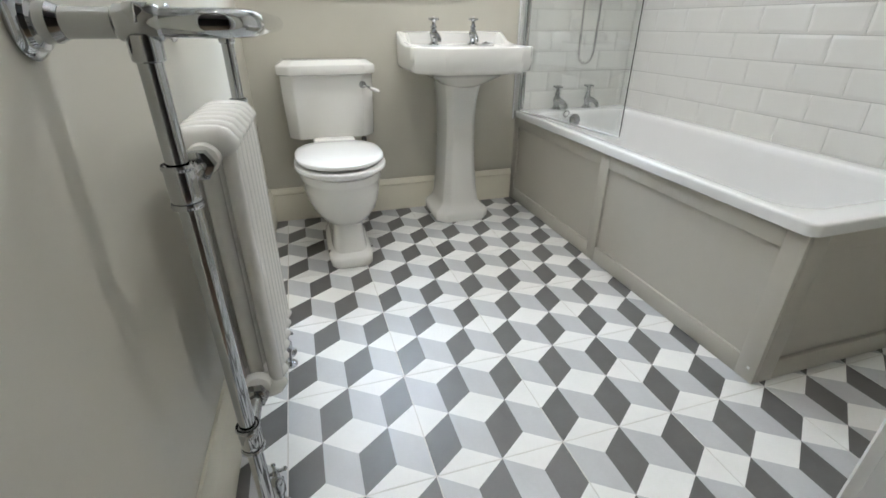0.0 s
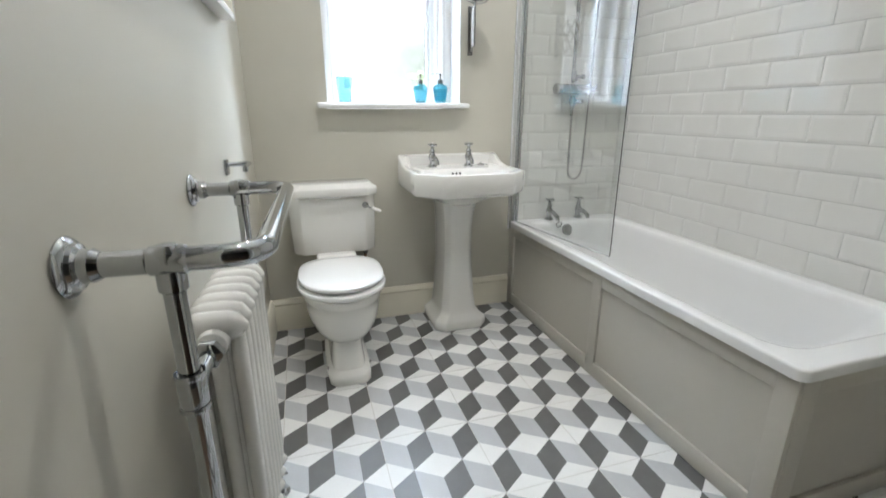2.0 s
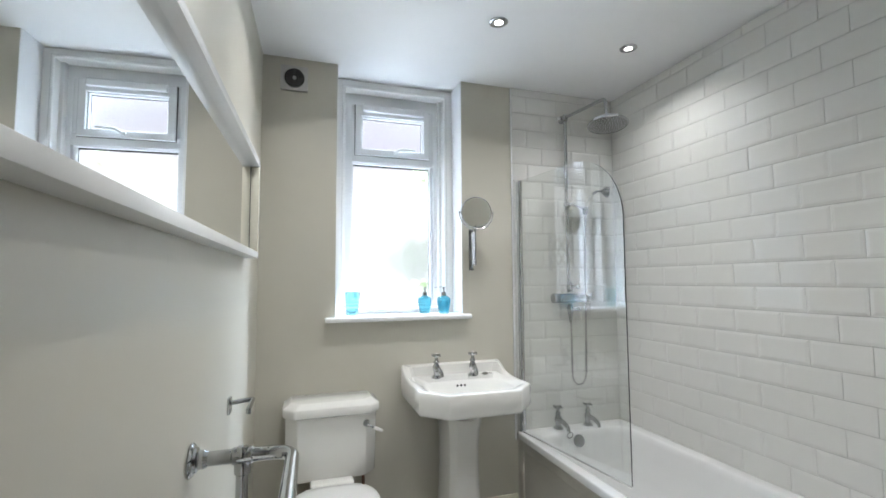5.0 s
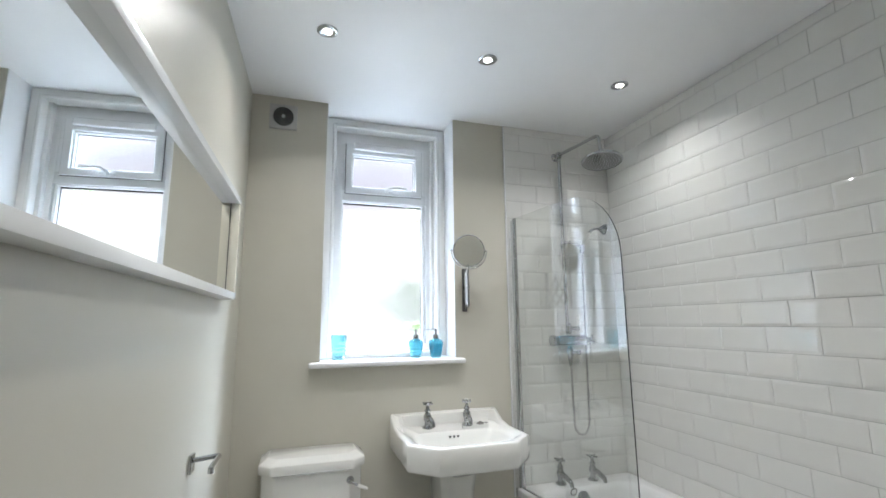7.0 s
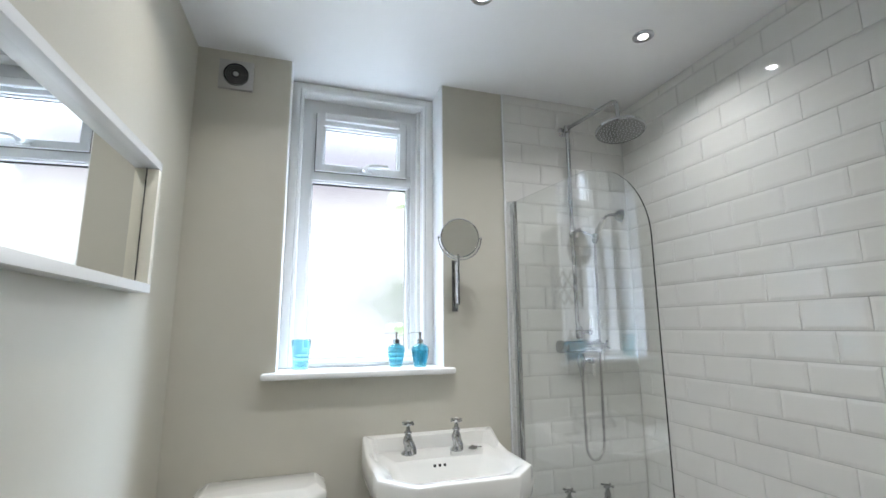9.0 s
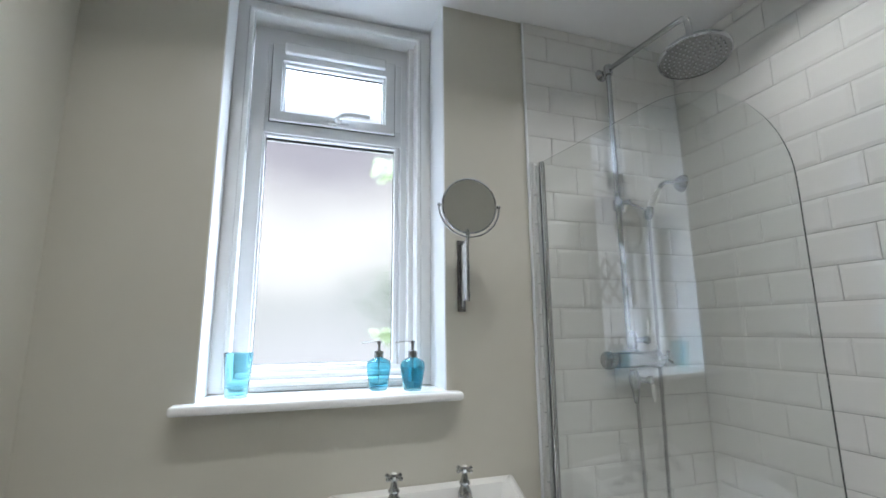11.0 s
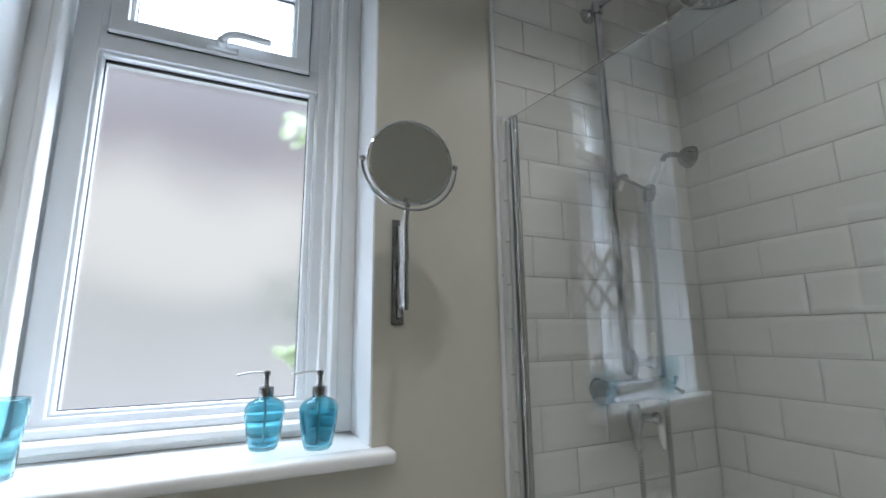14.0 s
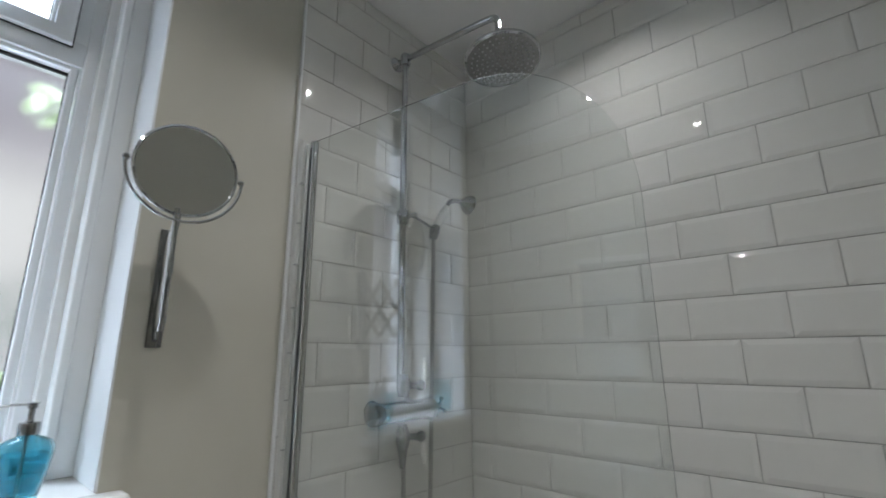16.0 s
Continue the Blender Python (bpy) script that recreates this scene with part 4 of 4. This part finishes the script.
# toilet roll holder
hold = thing("roll_holder", "empty square-plated chrome toilet roll holder", "toilet roll holder", at=CORNER @ Matrix.Translation((0, -0.700, 0.955)))
part("wall_plate", box(0.001, 0.010, -0.022, 0.022, -0.026, 0.026, 0.002), CHROME, hold, "square chrome plate")
part("bar", tube(bend([(0.008, 0, 0.008), (0.074, 0.035, 0.008), (0.076, -0.095, 0.008)], 0.010), 0.0075, 10), CHROME, hold, "bent chrome bar")
part("end_stop", tube([(0.076, -0.093, 0.008), (0.076, -0.093, -0.006)], 0.008, 10), CHROME, hold)

# ---------- wide mirror on wall_west ----------
MS0, MS1, MZ0, MZ1 = 0.420, 2.12, 1.450, 1.838
mir = thing("wall_mirror", "wide mirror in a deep white box frame", "mirror", at=CORNER @ Matrix.Translation((0, -(MS0 + MS1) / 2, MZ0)))
MI = mir.matrix_world.inverted() @ CORNER


def mp(name, bm, mat, label=""):
    bmesh.ops.transform(bm, matrix=MI, verts=bm.verts)
    return part(name, bm, mat, mir, label, 30)


FW = 0.025
bm = box(0.002, 0.050, -MS1, -MS0, MZ0, MZ0 + FW, 0.0015)
mp("bottom_rail", bm, GLOSS, "white frame rail")
mp("top_rail", box(0.002, 0.050, -MS1, -MS0, MZ1 - FW, MZ1, 0.0015), GLOSS, "white frame rail")
frame_gap = box(0.0181, 0.0192, -MS0 - FW - 0.002, -MS0 - FW, MZ0 + FW, MZ1 - FW)
box(0.0181, 0.0192, -MS1 + FW, -MS1 + FW + 0.002, MZ0 + FW, MZ1 - FW, bm=frame_gap)
box(0.0181, 0.0190, -MS1 + FW, -MS0 - FW, MZ0 + FW, MZ0 + FW + 0.002, bm=frame_gap)
mp("side_rail", box(0.002, 0.0495, -MS0 - FW, -MS0 - 0.0005, MZ0 + FW, MZ1 - FW, 0.0015), CREAM, "cream frame side")
mp("side_rail", box(0.002, 0.0495, -MS1 + 0.0005, -MS1 + FW, MZ0 + FW, MZ1 - FW, 0.0015), GLOSS, "white frame side")
mp("glass_gap", frame_gap, BLACK, "dark gap round the glass")
mp("mirror_glass", box(0.012, 0.018, -MS1 + FW, -MS0 - FW, MZ0 + FW, MZ1 - FW), MIRROR, "silvered mirror glass")

# ---------- magnifying mirror ----------
mag = thing("shaving_mirror", "round chrome magnifying mirror on a folding scissor arm", "mirror", at=(0.535, Y_N, 1.53))
GI = mag.matrix_world.inverted()


def gp(name, bm, mat=CHROME, label="", parent=None):
    bmesh.ops.transform(bm, matrix=GI, verts=bm.verts)
    return part(name, bm, mat, parent or mag, label)


bm = box(0.521, 0.549, Y_N - 0.006, Y_N - 0.0005, 1.415, 1.645, 0.0025)
gp("wall_plate", bm, DULL, "long dull chrome wall plate")
for z in (1.430, 1.632):
    gp("screw", lathe([(0.004, 0), (0.003, 0.002), (0.0, 0.002)], 10, aim((0.535, Y_N - 0.006, z), (0, -1, 0))), BLACK)
gp("pivot_rod", tube([(0.535, Y_N - 0.014, 1.430), (0.535, Y_N - 0.014, 1.630)], 0.004, 10), CHROME, "chrome pivot rod")
gp("pivot_rod", tube([(0.500, Y_N - 0.152, 1.438), (0.500, Y_N - 0.152, 1.648)], 0.0050, 10), CHROME, "chrome pivot rod")
def arm_at(f, z, off):
    """A point of the folding arm, f from the wall rod (0) to the outer rod (1)."""
    return (0.535 - 0.035 * f + off, Y_N - 0.014 - 0.138 * f, z)


def flat_bar(p, q):
    p, q = Vector(p), Vector(q)
    d = q - p
    side = Vector((1, 0.2, 0)).normalized()
    up = d.cross(side).normalized()
    m = Matrix((d.normalized(), side, up)).transposed().to_4x4()
    m.translation = (p + q) / 2
    bm = box(-d.length / 2 - 0.004, d.length / 2 + 0.004, -0.0013, 0.0013, -0.0065, 0.0065, 0.001)
    bmesh.ops.transform(bm, matrix=m, verts=bm.verts)
    return bm


for k in range(3):
    fa, fb = k / 3, (k + 1) / 3
    for off, za, zb2 in ((-0.0028, 1.452, 1.532), (0.0028, 1.532, 1.452), (-0.0028, 1.532, 1.612), (0.0028, 1.612, 1.532)):
        gp("scissor_link", flat_bar(arm_at(fa, za, off), arm_at(fb, zb2, off)), CHROME, "flat chrome scissor link")
MC = Vector((0.507, 2.284, 1.718))
bm = tube([(0.500, Y_N - 0.152, 1.600), (0.503, 2.288, 1.636)], 0.005, 10)
gp("stem", bm, CHROME, "chrome stem")
face = Vector((-0.10, -1.0, -0.05)).normalized()
mm = aim(MC, face)
bm = lathe([(0.0805, -0.006), (0.0835, -0.004), (0.0845, 0.0), (0.0835, 0.004), (0.0800, 0.006), (0.0785, 0.003)], 56, mm, caps=(False, False))
lathe([(0.0805, -0.006), (0.070, -0.007), (0.0, -0.008)], 56, mm, bm, (False, True))
rim = gp("rim", bm, CHROME, "round chrome rim")
gp("magnifying_glass", lathe([(0.0, 0.0012), (0.03, 0.0014), (0.06, 0.0020), (0.0790, 0.0027)], 56, mm, caps=(True, False)), MIRROR, "round magnifying mirror")
bm = bmesh.new()
sx = mm.to_3x3() @ Vector((1, 0, 0))
side = Vector((sx.x, sx.y, 0)).normalized()
pts = [MC + side * 0.092 * math.cos(a) + Vector((0, 0, 0.093 * math.sin(a))) for a in (math.pi + math.pi * i / 28 for i in range(29))]
tube(pts, 0.0028, 8, bm)
gp("yoke", bm, CHROME, "thin chrome yoke")
for sgn in (-1, 1):
    gp("pivot_knob", lathe([(0.0, -0.006), (0.005, -0.004), (0.006, 0.0), (0.005, 0.004), (0.0, 0.006)], 12, aim(MC + side * 0.091 * sgn, side)), CHROME)

# ---------- extractor fan ----------
fan = thing("extractor_fan", "square chrome extractor fan grille high on the wall", "extractor fan", at=(-0.420, Y_N, 2.387))
part("cover", box(-0.066, 0.066, -0.016, -0.0005, -0.064, 0.064, 0.003), STEEL, fan, "square brushed cover")
part("opening", lathe([(0.050, 0), (0.050, 0.002), (0.0, 0.0021)], 36, aim((0, -0.016, 0), (0, -1, 0))), material("fan_void", (0.006, 0.006, 0.006), 0.95, spec=0.1), fan, "dark round opening")
for rr in (0.021, 0.030, 0.039, 0.048):
    part("grille_ring", tube([(rr * math.cos(a), -0.021, rr * math.sin(a)) for a in (2 * math.pi * i / 32 for i in range(33))], 0.0011, 6), STEEL, fan)
part("hub", lathe([(0.011, 0), (0.011, 0.004), (0.0, 0.005)], 20, aim((0, -0.019, 0), (0, -1, 0))), STEEL, fan, "round hub")
for a in (0, math.pi / 2):
    part("spoke", tube([(-0.05 * math.cos(a), -0.021, -0.05 * math.sin(a)), (0.05 * math.cos(a), -0.021, 0.05 * math.sin(a))], 0.0014, 6), DULL, fan)

# ---------- downlights ----------
first = None
for x, y in SPOTS:
    if first is None:
        first = thing("downlight", "round chrome recessed ceiling downlight, lit", "ceiling light", "ceiling downlights", (x, y, Z_C))
        part("bezel", lathe([(0.041, -0.0005), (0.041, -0.004), (0.036, -0.007), (0.027, -0.008), (0.020, -0.004), (0.019, -0.0005)], 36, caps=(True, False)), CHROME, first, "chrome ring")
        part("lens", lathe([(0.019, -0.0045), (0.0, -0.0050)], 28, caps=(False, True)), LENS, first, "bright white lens")
    else:
        copy_thing(first, Matrix.Translation((x, y, Z_C)))


# ---------- things on the sill ----------
def dispenser(at, label, fill, turn):
    t = thing("soap_dispenser", label, "soap dispenser", "soap dispensers on the sill", Matrix.Translation(at) @ Matrix.Rotation(radians(turn), 4, "Z"))
    K8 = 24

    def rr(r, z, n=3.0):
        return [(r * math.cos(a) * (1 + 0.02 * math.cos(8 * a)), r * math.sin(a) * (1 + 0.02 * math.cos(8 * a)), z) for a in (2 * math.pi * i / 32 for i in range(32))]
    prof = [(0.024, 0.0), (0.027, 0.003), (0.0290, 0.012), (0.0325, 0.030), (0.0362, 0.052), (0.0385, 0.070), (0.0380, 0.079), (0.0335, 0.088), (0.0230, 0.094), (0.0150, 0.097), (0.0125, 0.101), (0.0125, 0.106)]
    inner = [(max(r - 0.0032, 0.005), max(z, 0.008) if i < 2 else z - 0.001) for i, (r, z) in enumerate(prof)][1:]
    rings = [rr(r, z) for r, z in prof] + [rr(r, z) for r, z in inner[::-1]]
    part("bottle", loft(rings), BLUE, t, "turquoise pressed glass bottle", 60).visible_shadow = False
    if fill:
        k = [(max(r - 0.0045, 0.005), max(z, 0.010)) for r, z in prof if z <= fill]
        part("liquid", loft([rr(r, z) for r, z in k[1:]]), SOAP, t, "blue liquid soap", 60).visible_shadow = False
    part("dip_tube", tube([(0.0, 0, 0.012), (0.0, 0, 0.101)], 0.0022, 8), SEAL, t)
    bm = lathe([(0.0140, 0.099), (0.0145, 0.101), (0.0145, 0.115), (0.0135, 0.118), (0.006, 0.119), (0.0045, 0.121), (0.0045, 0.139), (0.0065, 0.140), (0.0065, 0.146), (0.009, 0.148), (0.0, 0.150)], 20)
    pump = part("pump", bm, DULL, t, "dark steel pump")
    part("nozzle", tube(bend([(0, 0, 0.146), (-0.030, 0, 0.147), (-0.056, 0, 0.143)], 0.02), 0.0021, 8), STEEL, pump)
    return t


dispenser((0.288, 2.520, SILL), "turquoise glass soap dispenser with steel pump on the sill", 0.028, 8)
dispenser((0.386, 2.478, SILL), "nearly full turquoise glass soap dispenser with steel pump", 0.078, 4)
cup = thing("tumbler", "empty turquoise glass tumbler with fluted sides on the sill", "tumbler", at=(-0.112, 2.500, SILL))


def fl(r, z, k=0.035):
    return [(r * math.cos(a) * (1 + k * math.cos(6 * a)), r * math.sin(a) * (1 + k * math.cos(6 * a)), z) for a in (2 * math.pi * i / 48 for i in range(48))]


rings = [fl(0.026, 0), fl(0.029, 0.003), fl(0.030, 0.02), fl(0.033, 0.06), fl(0.0355, 0.085, 0.03), fl(0.0385, 0.122, 0.008), fl(0.0370, 0.123, 0.005), fl(0.034, 0.086, 0.02), fl(0.030, 0.06, 0.03), fl(0.027, 0.02), fl(0.024, 0.010)]
part("glass", loft(rings), PALE, cup, "turquoise glass", 60).visible_shadow = False

# ---------- wall tiles ----------
_cache = {}


def tile_mesh(w, h):
    key = (round(w, 4), round(h, 4))
    if key not in _cache:
        b, t0, t1 = min(0.0125, w / 3, h / 3), 0.0062, 0.0080
        pts = []
        for d, z in ((0, 0), (0, t0), (b, t1)):
            pts += [(d, d, z), (w - d, d, z), (w - d, h - d, z), (d, h - d, z)]
        faces = [(8, 9, 10, 11)]
        for k in (0, 4):
            for i in range(4):
                j = (i + 1) % 4
                faces.append((k + i, k + j, k + 4 + j, k + 4 + i))
        me = bpy.data.meshes.new("tile")
        me.from_pydata(pts, [], faces)
        finish(me, TILE, 0)
        _cache[key] = me
    return _cache[key]


def tiles(parent, origin, right, out_, u0, u1, z0, z1, phase, top_z, limit=300):
    """Half-bond courses of 100 x 200 mm tiles; u runs along right from origin."""
    n = 0
    rnd = random.Random(5)
    R3 = Matrix((Vector(right), Vector((0, 0, 1)), Vector(out_))).transposed().to_4x4()
    k = 0
    z = top_z
    while z > z0 + 0.005:
        zl, zh = max(z - 0.102, z0), z
        uu = phase[k % 2]
        while uu > u0:
            uu -= 0.2035
        while uu < u1 - 0.004:
            a, b = max(uu, u0), min(uu + 0.2035, u1)
            if b - a > 0.010 and min(zh, z1) - zl > 0.012:
                me = tile_mesh(b - a - 0.0022, min(zh, z1) - zl - 0.0022)
                o = new("tile", me)
                o.parent = parent
                tilt = Euler((rnd.gauss(0, 0.0016), rnd.gauss(0, 0.0010), 0)).to_matrix().to_4x4()
                o.matrix_local = Matrix.Translation(Vector(origin) + Vector(right) * (a + 0.0011) + Vector((0, 0, zl + 0.0011))) @ R3 @ tilt
                n += 1
            uu += 0.2035
        z -= 0.102
        k += 1
    return n


# course lines at 1.94 - 0.102 k; the top full line is k = -5, a cut course above it
tiles(wall_east, (X_E - 0.003, 2.440, 0), (0, -1, 0), (-1, 0, 0), 0.004, 2.19, 0.512, Z_C - 0.002, (0.086, 0.190), 2.552)
structure("tile_bed", box(0.7955, X_E - 0.0025, Y_N - 0.0082, Y_N - 0.0005, 0.47, Z_C - 0.0005), GROUT, "grey grout bed behind metro tiles")
tiles(wall_north, (0.795, Y_N - 0.005, 0), (1, 0, 0), (0, -1, 0), 0.0, 0.700, 0.512, Z_C - 0.002, (0.195, 0.095), 2.552)
structure("tile_trim", box(0.789, 0.795, Y_N - 0.0135, Y_N - 0.0005, 0.47, Z_C - 0.001, 0.002), UPVC, "white tile edge trim", 30)

# ---------- floor tiles ----------
TXS, TYS, OX, OY = 0.3345, 0.3500, -0.163, 1.072
h3 = 1 / 6
RH = []
for i in range(-1, 4):
    for j in range(-1, 3):
        cxr, cyr = 0.25 + 0.5 * i - (0.25 if j % 2 else 0), 0.5 * j
        RH.append((0, [(cxr - 0.25, cyr), (cxr, cyr - h3), (cxr + 0.25, cyr), (cxr, cyr + h3)]))
        RH.append((1, [(cxr - 0.25, cyr), (cxr - 0.25, cyr - 2 * h3), (cxr, cyr - 0.5), (cxr, cyr - h3)]))
        RH.append((2, [(cxr, cyr - h3), (cxr, cyr - 0.5), (cxr + 0.25, cyr - 2 * h3), (cxr + 0.25, cyr)]))


def clip(poly, axis, lim, sign):
    out = []
    for a, b in zip(poly, poly[1:] + poly[:1]):
        da, db = sign * (a[axis] - lim), sign * (b[axis] - lim)
        if da >= 0:
            out.append(a)
        if da * db < 0:
            t = da / (da - db)
            out.append((a[0] + (b[0] - a[0]) * t, a[1] + (b[1] - a[1]) * t))
    return out


g0 = 0.0045
vv, ff, mi = [], [], []
for mat_i, poly in RH:
    for ax, lim, sg in ((0, g0, 1), (0, 1 - g0, -1), (1, g0, 1), (1, 1 - g0, -1)):
        poly = clip(poly, ax, lim, sg) if poly else poly
    if len(poly) > 2 and abs(sum(a[0] * b[1] - b[0] * a[1] for a, b in zip(poly, poly[1:] + poly[:1]))) > 1e-4:
        base = len(vv)
        vv += [(x * TXS, y * TYS, 0.0) for x, y in poly]
        ff.append(tuple(range(base, base + len(poly))))
        mi.append(mat_i)
a0, a1, b0, b1 = g0 * TXS, (1 - g0) * TXS, g0 * TYS, (1 - g0) * TYS
base = len(vv)
vv += [(a0, b0, 0), (a1, b0, 0), (a1, b1, 0), (a0, b1, 0), (a0, b0, -0.003), (a1, b0, -0.003), (a1, b1, -0.003), (a0, b1, -0.003)]
for i in range(4):
    ff.append((base + i, base + (i + 1) % 4, base + 4 + (i + 1) % 4, base + 4 + i))
    mi.append(0)
tme = bpy.data.meshes.new("floor_tile")
tme.from_pydata(vv, [], ff)
finish(tme, [F_WHITE, F_LIGHT, F_DARK], 0)
tme.polygons.foreach_set("material_index", mi)
bm = bmesh.new()
bm.from_mesh(tme)
for f in bm.faces:
    if abs(f.normal.z) > 0.5 and f.normal.z < 0:
        f.normal_flip()
bm.to_mesh(tme)
bm.free()
for i in range(-2, 5):
    for j in range(-3, 5):
        x, y = OX + TXS * i, OY + TYS * j
        if y + TYS < 0.15 or x > 1.5:
            continue
        o = new("floor_tile", tme)
        o.parent = floor
        o.matrix_local = Matrix.Translation((x, y, 0.0))
